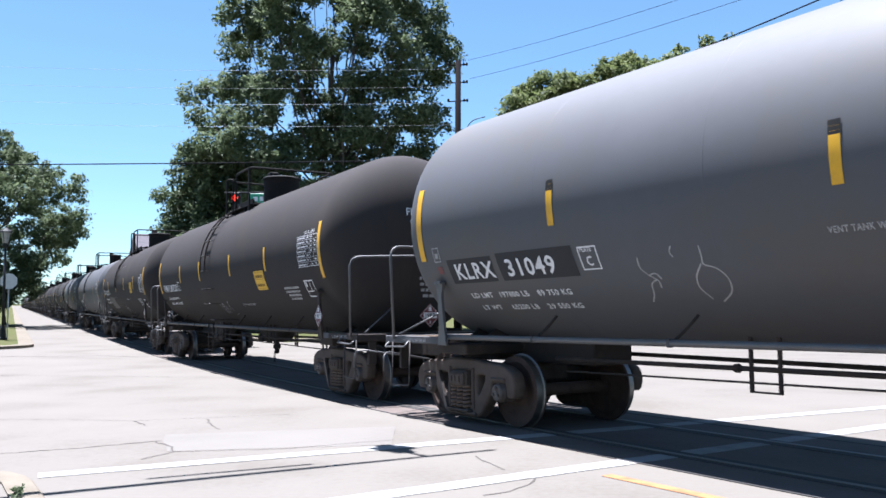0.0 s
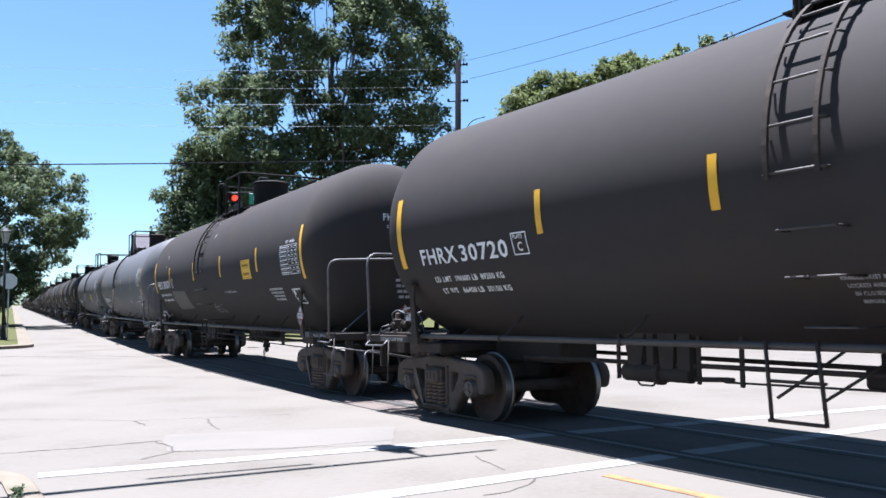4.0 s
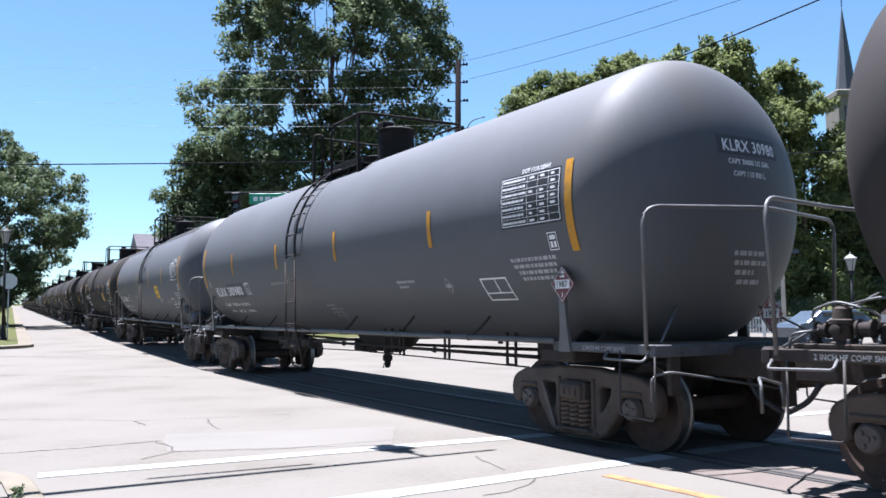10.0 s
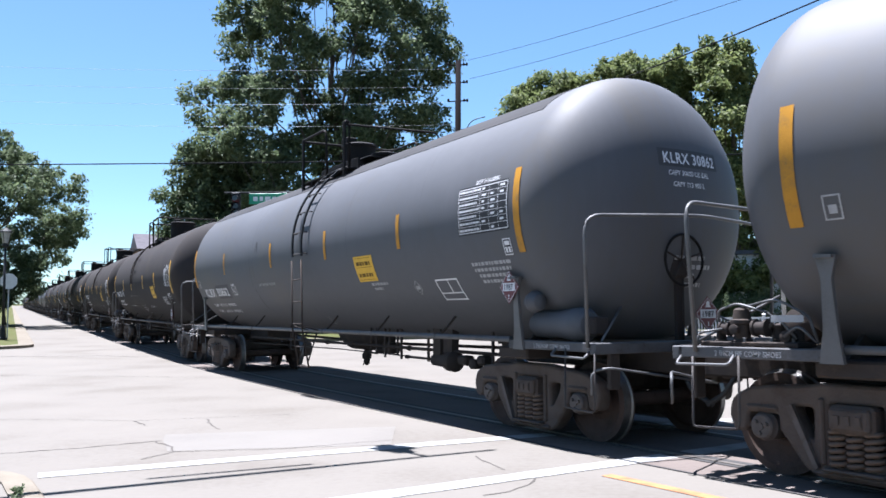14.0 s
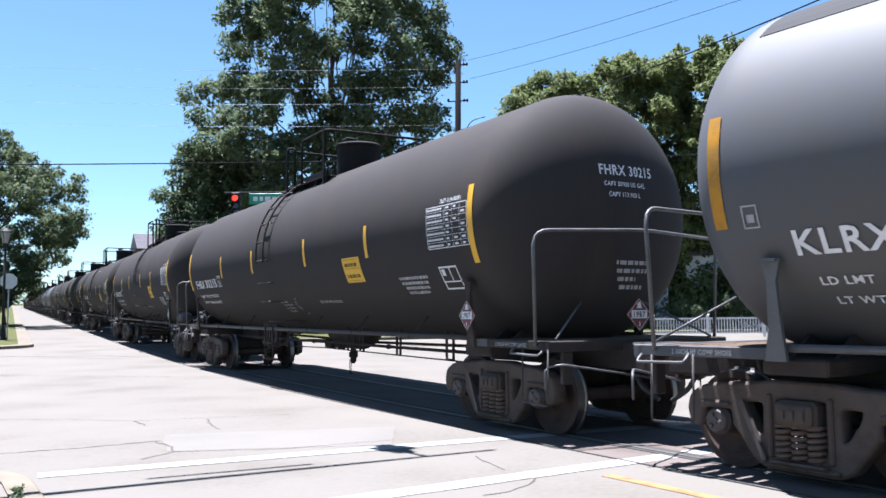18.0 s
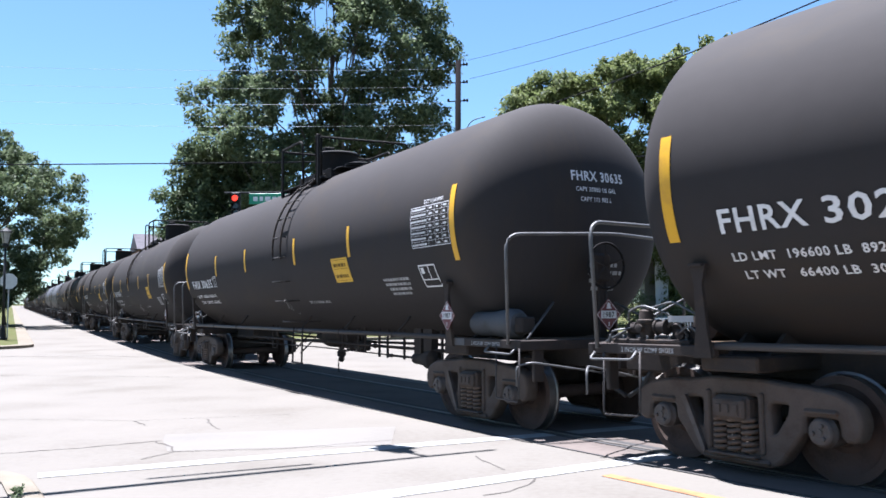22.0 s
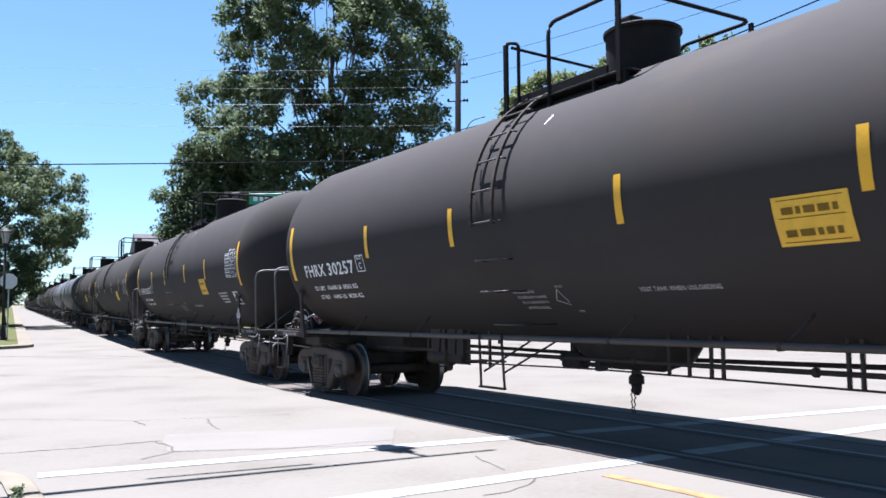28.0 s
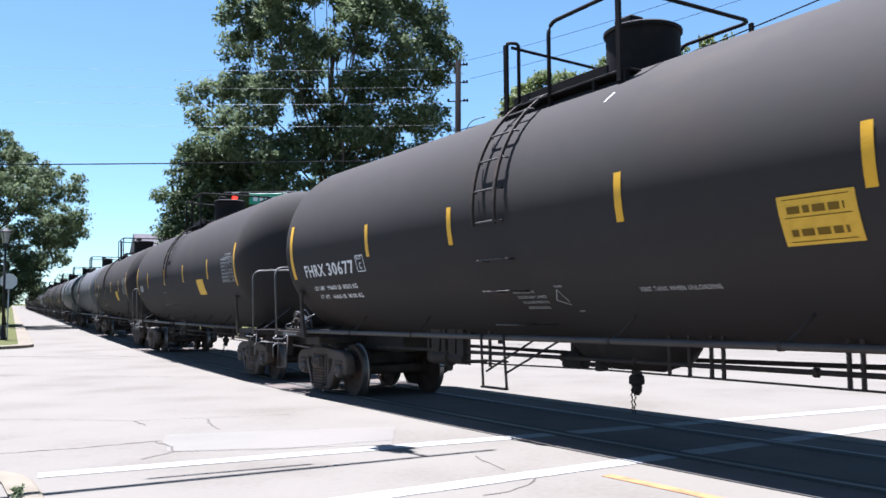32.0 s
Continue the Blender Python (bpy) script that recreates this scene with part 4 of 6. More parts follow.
    if "placard" in extras:
        pu, pz = {"gray": (2.83, 1.97), "early": (3.36, 2.23), "late": ({"FHRX 30720": 3.30, "FHRX 30677": 3.27, "FHRX 30215": 3.14}.get(mark, 3.22), 1.99 if mark == "FHRX 30635" else 1.972)}[lay]
        p = part("emergency_placard", wrap(add_rect(bmesh.new(), 0, 0, 0.68, 0.42, 0, 2, 4), pu, pz), M["placard"], car, "yellow emergency notice sheet")
        bm = bars([(0.08, 0.5)], 0.06, 0.03, seed + 5)
        bmesh.ops.translate(bm, verts=bm.verts, vec=(0, 0.27, 0))
        q = bars([(0.08, 0.5)], 0.06, 0.03, seed + 6)
        bmesh.ops.translate(bm, verts=bm.verts, vec=(0, 0.0, 0))
        me = bpy.data.meshes.new("tmp")
        bmesh.ops.translate(q, verts=q.verts, vec=(0, 0.08, 0))
        q.to_mesh(me)
        bm.from_mesh(me)
        q.free()
        bpy.data.meshes.remove(me)
        for yy in (0.235, 0.385, 0.03):
            add_rect(bm, 0.05, yy, 0.63, yy + 0.007, 0, 3)
        part("notice_print", wrap(bm, pu, pz, 0.010), M["faded"], p)
    if colour == "gray":
        bm = bmesh.new()
        for a, b in (((0, 0.12), (0.11, 0)), ((0.11, 0), (0, -0.12)), ((0, -0.12), (-0.11, 0)), ((-0.11, 0), (0, 0.12))):
            p, q = Vector((*a, 0)), Vector((*b, 0))
            bm.faces.new([bm.verts.new(v) for v in (p, q, q * 0.88, p * 0.88)])
        add_rect(bm, -0.06, -0.03, 0.06, 0.03)
        part("maker_mark", wrap(bm, 4.65, 1.83), M["dim"], car)
        part("lettering", wrap(bars([(0, 0.55), (0.03, 0.3)], 0.045, 0.035, seed + 7), 3.22, 1.90), M["dim"], car)
    # placards at the front corner and on the end
    hazard_placard(car, facing({"FHRX 30215": 6.92, "FHRX 30677": 7.03}.get(mark, 6.97), -1.475, 1.435) if colour == "black" else facing(7.09 if mark == "KLRX 30862" else 7.235, -1.48, 1.765))
    hazard_placard(car, Matrix.Translation((8.56, 0.2 if colour == "gray" else -0.1, 1.44)) @ Matrix.Rotation(radians(90), 4, "Z") @ Matrix.Rotation(radians(90), 4, "X"))
    for k, (row, size) in enumerate(((mark, 0.13), ("CAPY 30000 US GAL", 0.058), ("CAPY 113 903 L", 0.058))):
        part("lettering", wrap_head(letters(row, size), (-0.26 if colour == "gray" else -0.36) + 0.06 * k, 3.15 - 0.13 * k - 0.01 * (k > 0), colour), w, car)
    part("lettering", wrap_head(bars([(0, 0.5), (0.02, 0.6), (0.05, 0.3), (0.1, 0.4)], 0.05, 0.05, seed + 9), -0.1, 2.05, colour), M["dim"], car)
    for u0 in (7.45, -8.05):
        bm = letters("2 INCH HF COMP SHOES", 0.048, 0.82)
        bmesh.ops.translate(bm, verts=bm.verts, vec=(0, 0, 0.003))
        part("sill_lettering", bm, M["dim"], car, m=facing(u0, -1.401, 1.072))
    part("capacity_plate", box((7.05, -1.407, 1.055), (7.28, -1.400, 1.145)), M["undergray"], car)
    # brake valve group on the rear platform
    if "valves" in extras:
        v = part("brake_valve", lathe([(1.16, 0.10), (1.20, 0.10), (1.21, 0.075), (1.34, 0.08), (1.35, 0.105), (1.38, 0.105), (1.39, 0.08), (1.47, 0.07), (1.50, 0.03)], "z", 14, (-7.96, -1.12, 0)), M["under"], car, "cast brake valve with pipes", True)
        for x, y, z, r, d, axis in ((-7.78, -1.10, 1.31, 0.078, 0.16, "x"), (-8.14, -1.10, 1.30, 0.07, 0.12, "x"), (-7.66, -1.02, 1.26, 0.065, 0.18, "z"), (-8.24, -1.04, 1.24, 0.055, 0.14, "z"), (-7.50, -1.14, 1.24, 0.05, 0.12, "y"), (-7.96, -1.22, 1.30, 0.045, 0.08, "y"), (-7.44, -1.06, 1.24, 0.045, 0.14, "z")):
            mid = {"x": (0, y, z), "y": (x, 0, z), "z": (x, y, 0)}[axis]
            o = {"x": x, "y": y, "z": z}[axis]
            part("valve_body", lathe([(o - d / 2, r * 0.6), (o - d * 0.42, r), (o - d * 0.28, r), (o - d * 0.26, r * 0.8), (o + d * 0.26, r * 0.8), (o + d * 0.28, r), (o + d * 0.42, r), (o + d / 2, r * 0.5)], axis, 12, mid), M["under"], v, smooth=True)
        part("valve_base", box((-8.34, -1.22, 1.148), (-7.36, -0.94, 1.19), 0.008), M["under"], v)
        for x, y in ((-7.78, -1.2), (-7.66, -1.14), (-8.24, -1.16), (-7.44, -1.16), (-7.86, -1.23)):
            part("valve_bolt", lathe([(1.19, 0.014), (1.225, 0.014), (1.228, 0.008)], "z", 6, (x, y, 0)), M["pipe"], v)
        part("capacity_label", box((-7.60, -1.225, 1.36), (-7.30, -1.22, 1.42)), M["dim"], v, "small pale stencilled plate")
        for pts in (((-8.24, -1.04, 1.30), (-8.22, -1.12, 1.46), (-7.98, -1.16, 1.53), (-7.70, -1.10, 1.44), (-7.66, -1.02, 1.34)), ((-7.96, -1.12, 1.49), (-7.62, -1.12, 1.56), (-7.30, -1.15, 1.42), (-7.22, -1.15, 1.18)), ((-7.50, -1.2, 1.24), (-7.34, -1.24, 1.34), (-7.2, -1.22, 1.2)), ((-8.14, -1.16, 1.30), (-8.34, -1.24, 1.27), (-8.36, -1.24, 1.14)), ((-7.70, -1.1, 1.31), (-7.56, -1.20, 1.42), (-7.40, -1.18, 1.22))):
            part("valve_pipe", tube(rounded(pts, 0.07), 0.012, 6), M["pipe"], v)
        part("reservoir", lathe([(-0.45, 0.05), (-0.4, 0.17), (0.4, 0.17), (0.45, 0.05)], "y", 16, (-8.05, 0.3, 1.32)), M["under"], v, smooth=True)
    if "airtank" in extras:
        t = part("air_tank", lathe([(7.12, 0.04), (7.15, 0.12), (7.22, 0.155), (7.62, 0.155), (7.9, 0.19), (8.04, 0.19), (8.12, 0.14), (8.14, 0.05)], "x", 20, (0, -1.12, 1.33)), M["gray"] if colour == "gray" else M["undergray"], car, "rounded air reservoir on the platform", True)
        part("valve_body", box((8.1, -1.2, 1.22), (8.28, -1.0, 1.42), 0.02), M["under"], t)
    if "brakewheel" in extras:
        bu, by, bz = 8.42, 0.0, 2.05
        pts = [(bu, by + 0.29 * math.cos(k * math.tau / 24), bz + 0.29 * math.sin(k * math.tau / 24)) for k in range(25)]
        bw = part("brake_wheel", tube(pts, 0.016, 6), M["fitting"], car, "spoked hand brake wheel")
        for k in range(5):
            a = k * math.tau / 5 + 0.3
            part("spoke", tube([(bu - 0.04, by, bz), (bu, by + 0.29 * math.cos(a), bz + 0.29 * math.sin(a))], 0.011, 5), M["under"], bw)
        part("gear_box", box((8.24, by - 0.13, bz - 0.2), (8.37, by + 0.13, bz + 0.16), 0.03), M["under"], bw)
        part("brake_chain", tube([(8.34, by + 0.05, bz - 0.2), (8.36, by + 0.02, 1.12)], 0.016, 5), M["under"], bw)
        part("wheel_bracket", box((8.30, by - 0.05, 1.12), (8.34, by + 0.05, bz - 0.18)), M["under"], bw)
        if colour == "gray":
            part("round_valve", lathe([(-0.13, 0.02), (-0.10, 0.09), (0.0, 0.13), (0.10, 0.09), (0.13, 0.02)], "x", 18, (7.38, -1.32, 1.59)), M["gray"], car, "round gray valve bonnet", True)
    if "darktop" in extras:
        bm = bmesh.new()
        curved_bar(bm, -7.2, 7.3, ZC + R * math.sin(radians(89.9)), ZC + R * math.sin(radians(47)), R + 0.002, R + 0.005, 8)
        part("dark_top", bm, M["darktop"], car, "black painted strip along the tank top")
    if "graffiti" in extras:
        bm = bmesh.new()
        for pts in (((0.10, 0.47), (0.08, 0.36), (0.16, 0.27), (0.26, 0.20), (0.24, 0.12)), ((0.56, 0.56), (0.52, 0.50), (0.55, 0.45)), ((0.24, 0.22), (0.14, 0.18), (0.10, 0.04), (0.02, -0.06)), ((0.88, 0.54), (0.88, 0.44), (0.85, 0.35), (1.0, 0.31), (1.08, 0.19), (1.04, 0.04), (0.87, -0.08)), ((0.84, 0.36), (0.72, 0.23), (0.69, 0.10), (0.77, -0.04)), ((0.16, 0.27), (0.26, 0.30), (0.30, 0.22))):
            line = rounded([(x, y, 0) for x, y in pts], 0.12, 3)
            for a, b in zip(line, line[1:]):
                n = Vector((-(b - a).y, (b - a).x, 0)).normalized() * 0.008
                if (b - a).length > 1e-4:
                    bm.faces.new([bm.verts.new(v) for v in (a - n, b - n, b + n, a + n)])
        part("paint_scrawl", wrap(bm, -3.48, 1.60), M["dim"], car, "thin white sprayed scribble")
        part("red_tag", wrap(add_rect(bmesh.new(), 0, 0, 0.11, 0.1), -6.93, 1.99), M["red"], car)
    if "frame_mark" in extras:
        bm = frame_rect(0.15, 0.2, 0.014)
        add_rect(bm, 0.04, 0.05, 0.11, 0.12)
        part("stencil_box", wrap(bm, -7.13 if mark == "KLRX 30862" else -6.95 if "patched" in extras else -6.89, 2.14), M["dim"], car)


def scuff(car, points, w, mat, label):
    """A tapering streak along a few points of the tank's side."""
    line = rounded([(u, z, 0) for u, z in points], 0.2, 3)
    bm = bmesh.new()
    rows = []
    for i, p in enumerate(line):
        d = (line[min(i + 1, len(line) - 1)] - line[max(i - 1, 0)]).normalized()
        k = w * (0.35 + 0.65 * math.sin(math.pi * (0.1 + 0.8 * i / (len(line) - 1))))
        rows.append([bm.verts.new(p + Vector((-d.y, d.x, 0)) * k), bm.verts.new(p - Vector((-d.y, d.x, 0)) * k)])
    for s, t in zip(rows, rows[1:]):
        bm.faces.new((s[0], t[0], t[1], s[1]))
    for v in bm.verts:
        f = math.asin(max(-0.99, min(0.99, (v.co.y - ZC) / R)))
        v.co = Vector((v.co.x, -(R + 0.004) * math.cos(f), ZC + (R + 0.004) * math.sin(f)))
    part("scuff", bm, mat, car, label)


def weather(car, mark):
    """Scratches, chips and painted-over patches that mark single cars."""
    if mark in ("KLRX 30862", "KLRX 30980"):
        d0, d1 = MARKS[mark][2:4]
        part("repaint_patch", wrap(add_rect(bmesh.new(), 0, 0, d1 - d0 + 0.16, 0.36, 0, 4, 4), d0 - 0.05, 1.84, 0.003), M["patch_mid"], car)
        part("repaint_patch", wrap_head(add_rect(bmesh.new(), 0, 0, 0.98, 0.21, 0, 8, 3), -0.32, 3.11, "gray", 0.004), M["patch_mid"], car)
    if mark == "KLRX 30862":
        scuff(car, ((-2.61, 2.84), (-2.605, 2.62), (-2.625, 2.39), (-2.665, 2.16), (-2.68, 2.06)), 0.008, M["patch_mid"], "thin dark scrape down the tank")
        scuff(car, ((-2.62, 2.0), (-2.58, 1.72), (-2.56, 1.56)), 0.035, M["patch_mid"], "dark smear low on the tank")
        for pts, w in ((((-2.15, 2.98), (-2.14, 2.86)), 0.045), (((-2.10, 2.97), (-2.09, 2.76)), 0.026), (((-2.22, 2.85), (-2.22, 2.76)), 0.016)):
            scuff(car, pts, w, M["patch_mid"], "dark blotch")
    if mark == "FHRX 30371":
        for pts in (((-5.28, 3.17), (-5.20, 3.25)), ((-5.24, 2.87), (-5.21, 2.94)), ((-0.20, 3.77), (-0.12, 3.85)), ((0.40, 3.36), (0.45, 3.46))):
            scuff(car, pts, 0.016, M["white"], "white chip in the black paint")
    if mark in ("FHRX 30677", "FHRX 30257"):
        u, z = (0.97, 3.76) if mark == "FHRX 30677" else (0.0, 3.71)
        scuff(car, ((u - 0.03, z - 0.05), (u + 0.04, z + 0.06)), 0.018, M["white"], "white chip in the black paint")


TRAIN = [
    ("gray", "KLRX 31049", "LD LMT   197800 LB    89 750 KG/LT WT     65200 LB    29 550 KG", ("bright", "patched", "venttank", "graffiti", "frame_mark", "turned")),
    ("black", "FHRX 30720", "LD LMT  196600 LB  89200 KG/LT WT   66400 LB  30100 KG", ("placard", "valves")),
    ("black", "FHRX 30371", "LD LMT  196800 LB  89250 KG/LT WT   66200 LB  30050 KG", ("placard", "valves", "graypatch", "early")),
    ("gray", "KLRX 30980", "LD LMT   198200 LB    89 900 KG/LT WT     64800 LB    29 400 KG", ("valves", "frame_mark")),
    ("gray", "KLRX 30862", "LD LMT   198500 LB    90 050 KG/LT WT     64500 LB    29 250 KG", ("placard", "airtank", "brakewheel", "darktop", "venttank", "frame_mark")),
    ("black", "FHRX 30215", "LD LMT  196600 LB  89250 KG/LT WT   66400 LB  30100 KG", ("placard", "valves")),
    ("black", "FHRX 30635", "LD LMT  196600 LB  89200 KG/LT WT   66400 LB  30100 KG", ("placard", "airtank", "brakewheel", "valves")),
    ("black", "FHRX 30257", "LD LMT  196600 LB  89260 KG/LT WT   66400 LB  30200 KG", ("placard", "valves")),
    ("black", "FHRX 30677", "LD LMT  196600 LB  89200 KG/LT WT   66400 LB  30100 KG", ("placard", "valves")),
]
FAR_TAIL = ["black", "black", "gray", "gray", "black", "black", "black", "gray", "black", "black", "black", "black", "gray", "black", "black", "black", "black", "black"]
LABELS = {"black": "grimy black railroad tank car with yellow reflector stripes", "gray": "dusty gray railroad tank car with amber stripes"}
base = {c: tank_car(c, LABELS[c]) for c in ("gray", "black")}
# the plain far cars are copies made before the first two are lettered
cars = []
first = {"gray": True, "black": True}
for colour in [t[0] for t in TRAIN] + FAR_TAIL:
    if first[colour]:
        cars.append(base[colour])
        first[colour] = False
    else:
        cars.append(copy_thing(base[colour], Matrix.Identity(4)))
for (colour, mark, limits, extras), car in zip(TRAIN, cars):
    dress(car, colour, mark, limits, extras)
    underside(car, colour, "brakewheel" in extras or "turned" in extras)
    weather(car, mark)
    if "brakewheel" in extras or "turned" in extras:
        turn_middle(car, -0.1 if colour == "black" else 0.0)
    elif mark in LADDER:
        slide_ladder(car, LADDER[mark])
    tagged(car, label=f"{colour} railroad tank car lettered {mark} on the street track")
for colour, car in zip(FAR_TAIL, cars[len(TRAIN):]):
    underside(car, colour, False)
    for u, a, b in ((7.33, 2.12, 3.08), (4.6, 2.34, 2.84), (1.48, 2.34, 2.84), (-1.5, 2.34, 2.84), (-4.72, 2.34, 2.84), (-7.08, 2.12, 3.08)):
        stripe(car, u, a, b, 0.1, M["yellow"] if colour == "black" else M["orange"])
    if colour == "black":
        part("emergency_placard", wrap(add_rect(bmesh.new(), 0, 0, 0.78, 0.42, 0, 2, 4), 3.20, 1.97), M["placard"], car)
    data_table(car, 6.1, 2.22, 1.12, 0.58, M["dim"], 5)
    part("reporting_mark", wrap(bars([(0, 0.6), ], 0.22, 0.1, 3), -6.5, 2.215), M["dim"], car)


# ---- ground, road and track ----
RIGHT_DIR = (math.sin(-1.0977962), -math.cos(-1.0977962))


def grid_point(p, q, z=0.0):
    """A point by its length p along the street and its distance q to the right of the straight track."""
    return (p * FAR_DIR[0] + q * RIGHT_DIR[0], 14.0227 + p * FAR_DIR[1] + q * RIGHT_DIR[1], rise(p) + z)


def sheet(name, ps, qs, z, mat, **tags):
    verts = [grid_point(p, q, z) for p in ps for q in qs]
    n = len(qs)
    faces = [(i * n + j, i * n + j + 1, (i + 1) * n + j + 1, (i + 1) * n + j) for i in range(len(ps) - 1) for j in range(n - 1)]
    me = bpy.data.meshes.new(name)
    me.from_pydata(verts, [], faces)
    me.materials.append(mat)
    return tagged(new(name, me), **tags)


def span(a, b, step):
    n = max(1, int(round(abs(b - a) / step)))
    return [a + (b - a) * i / n for i in range(n + 1)]


sheet("ground", [-3500, -2000, -1200, -800, -500, -350, -250] + span(-200, 60, 5)[0:] + [120, 300, 900], [-2500, -900, -300, -120] + span(-60, 60, 10) + [120, 300, 900, 2500], -0.02, M["grass"], label="mown grass and earth ground", category="ground", kind="structure")
sheet("road", [-900, -600, -400, -300, -200, -150] + span(-120, -26, 4), [-5.0, -2, 0, 2, 6.4], 0.0, M["pave"], label="sun-bleached pale concrete street with the track in it", category="road", kind="structure")
sheet("crossing_road", span(-26, 3.0, 1.0), [-60, -40, -26] + span(-20, 20, 4) + [40, 60], 0.0, M["pave"], label="wide pale concrete cross street", category="road", kind="structure")
sheet("near_road", span(3.0, 40, 1.5), span(-26, 12, 3), 0.0, M["pave"], label="pale concrete street before the crosswalk", category="road", kind="structure")


def arc(s, l, r, a0, a1, n=7):
    return [(s + r * math.cos(radians(a0 + (a1 - a0) * i / n)), l + r * math.sin(radians(a0 + (a1 - a0) * i / n))) for i in range(n + 1)]


def ring_block(name, s0, l0, sd, ld, s_far, l_far, r, kerb_w, inner, inner_label, z=0.13):
    """A street corner: kerb stones round it, and the grass or paving inside. sd, ld: on which side of the corner it lies."""
    a = {(-1, 1): (0, -90), (-1, -1): (0, 90), (1, 1): (180, 270), (1, -1): (180, 90)}[(sd, ld)]
    out = arc(s0 + sd * r, l0 + ld * r, r, *a)
    ins = arc(s0 + sd * r, l0 + ld * r, r - kerb_w, *a)
    n_run = 40
    leg1o = [(s0, l0 + ld * (r + (abs(l_far - l0) - r) * (1 - i / 12))) for i in range(12)]
    leg2o = [(s0 + sd * (r + (abs(s_far - s0) - r) * (i / n_run)), l0) for i in range(1, n_run + 1)]
    leg1i = [(s + sd * kerb_w, l) for s, l in leg1o]
    leg2i = [(s, l + ld * kerb_w) for s, l in leg2o]
    po, pi = leg1o + out + leg2o, leg1i + ins + leg2i
    bm = bmesh.new()
    rows = []
    for (so, lo), (si, li) in zip(po, pi):
        rows.append([bm.verts.new(v) for v in (at(so, lo, -0.05), at(so, lo, z - 0.015), at(so + (si - so) * 0.08, lo + (li - lo) * 0.08, z), at(si, li, z), at(si, li, -0.05))])
    for s, t in zip(rows, rows[1:]):
        for k in range(4):
            bm.faces.new((s[k], s[k + 1], t[k + 1], t[k]))
    tagged(part(name + "_kerb", bm, M["walkpave"]), label="weathered concrete kerb round the street corner", category="kerb", kind="structure")
    bm = bmesh.new()
    vs = [bm.verts.new(at(s, l, z - 0.02)) for s, l in pi]
    far = [bm.verts.new(at(s, l_far, z - 0.02)) for s in [leg2i[-1][0] + (leg1i[0][0] - leg2i[-1][0]) * i / n_run for i in range(n_run + 1)]]
    bm.faces.new(vs + far[:-1])
    bmesh.ops.triangulate(bm, faces=bm.faces)
    tagged(part(name + "_verge", bm, inner), label=inner_label, category="grass" if inner is M["grass"] else "pavement", kind="structure")


ring_block("far_left_corner", -25.2, 4.9, -1, 1, -420, 40, 2.2, 0.6, M["grass"], "dry mown grass verge at the corner")
ring_block("far_right_corner", -26.5, -4.7, -1, -1, -420, -60, 3.0, 0.32, M["grass"], "mown grass verge behind the track")
ring_block("near_corner", 2.3, 6.45, 1, 1, 50, 40, 1.2, 0.25, M["walkpave"], "sandy worn sidewalk corner", 0.018)


def ribbon(name, s_list, l0, l1, z0, z1, mat, parent=None, label=""):
    """A bar that follows the track."""
    bm = bmesh.new()
    rows = [[bm.verts.new(at(s, l, z)) for l, z in ((l0, z0), (l0, z1), (l1, z1), (l1, z0))] for s in s_list]
    for s, t in zip(rows, rows[1:]):
        for k in range(4):
            bm.faces.new((s[k], s[(k + 1) % 4], t[(k + 1) % 4], t[k]))
    return part(name, bm, mat, parent, label)


S_RUN = [-700, -500, -350, -250, -180, -140] + span(-110, 45, 1.5)
track = empty("railway_track", label="steel rails set flush into the street paving", category="railway track", kind="structure")
ribbon("crossing_panel", S_RUN, -1.42, 1.42, -0.05, 0.003, M["panel"], track, "gray worn paving between the rails")
for l in (-0.755, 0.755):
    k = 1 if l > 0 else -1
    ribbon("rail", S_RUN, l - 0.036, l + 0.036, -0.05, 0.016, M["rail"], track, "polished rail head")
    ribbon("flangeway", S_RUN, l - k * 0.036, l - k * 0.17, -0.05, 0.010, M["railgap"], track, "dark groove beside the rail")
    ribbon("rail_joint_filler", S_RUN, l + k * 0.036, l + k * 0.11, -0.05, 0.010, M["railgap"], track)
    ribbon("panel_edge", S_RUN, k * 1.408, k * 1.436, -0.05, 0.009, M["railgap"], track, "dark joint at the panel edge")


def line_on_road(name, a, b, w, mat, label, z=0.0055, n=14):
    a, b = Vector((*a, 0)), Vector((*b, 0))
    side = Vector((-(b - a).y, (b - a).x, 0)).normalized() * w / 2
    bm = bmesh.new()
    rnd = random.Random(int(w * 1000))
    rows = []
    for i in range(n + 1):
        p = a.lerp(b, i / n)
        rows.append([bm.verts.new((q.x, q.y, lie(q.x, q.y) + z)) for q in (p - side * rnd.uniform(0.94, 1.04), p + side * rnd.uniform(0.94, 1.04))])
    for s, t in zip(rows, rows[1:]):
        bm.faces.new((s[0], t[0], t[1], s[1]))
    return tagged(part(name, bm, mat), label=label, category="road marking", kind="structure")


line_on_road("crosswalk_line", (-3.75, 7.90), (6.9, 12.98), 0.27, M["paint_white"], "worn white crosswalk line across the street", n=40)
line_on_road("crosswalk_line", (-2.2, 5.86), (6.3, 11.25), 0.27, M["paint_white"], "worn white crosswalk line across the street", n=40)
line_on_road("yellow_line", (1.44, 7.70), (5.6, 1.5), 0.13, M["paint_yellow"], "faded yellow line beside the track", n=60)


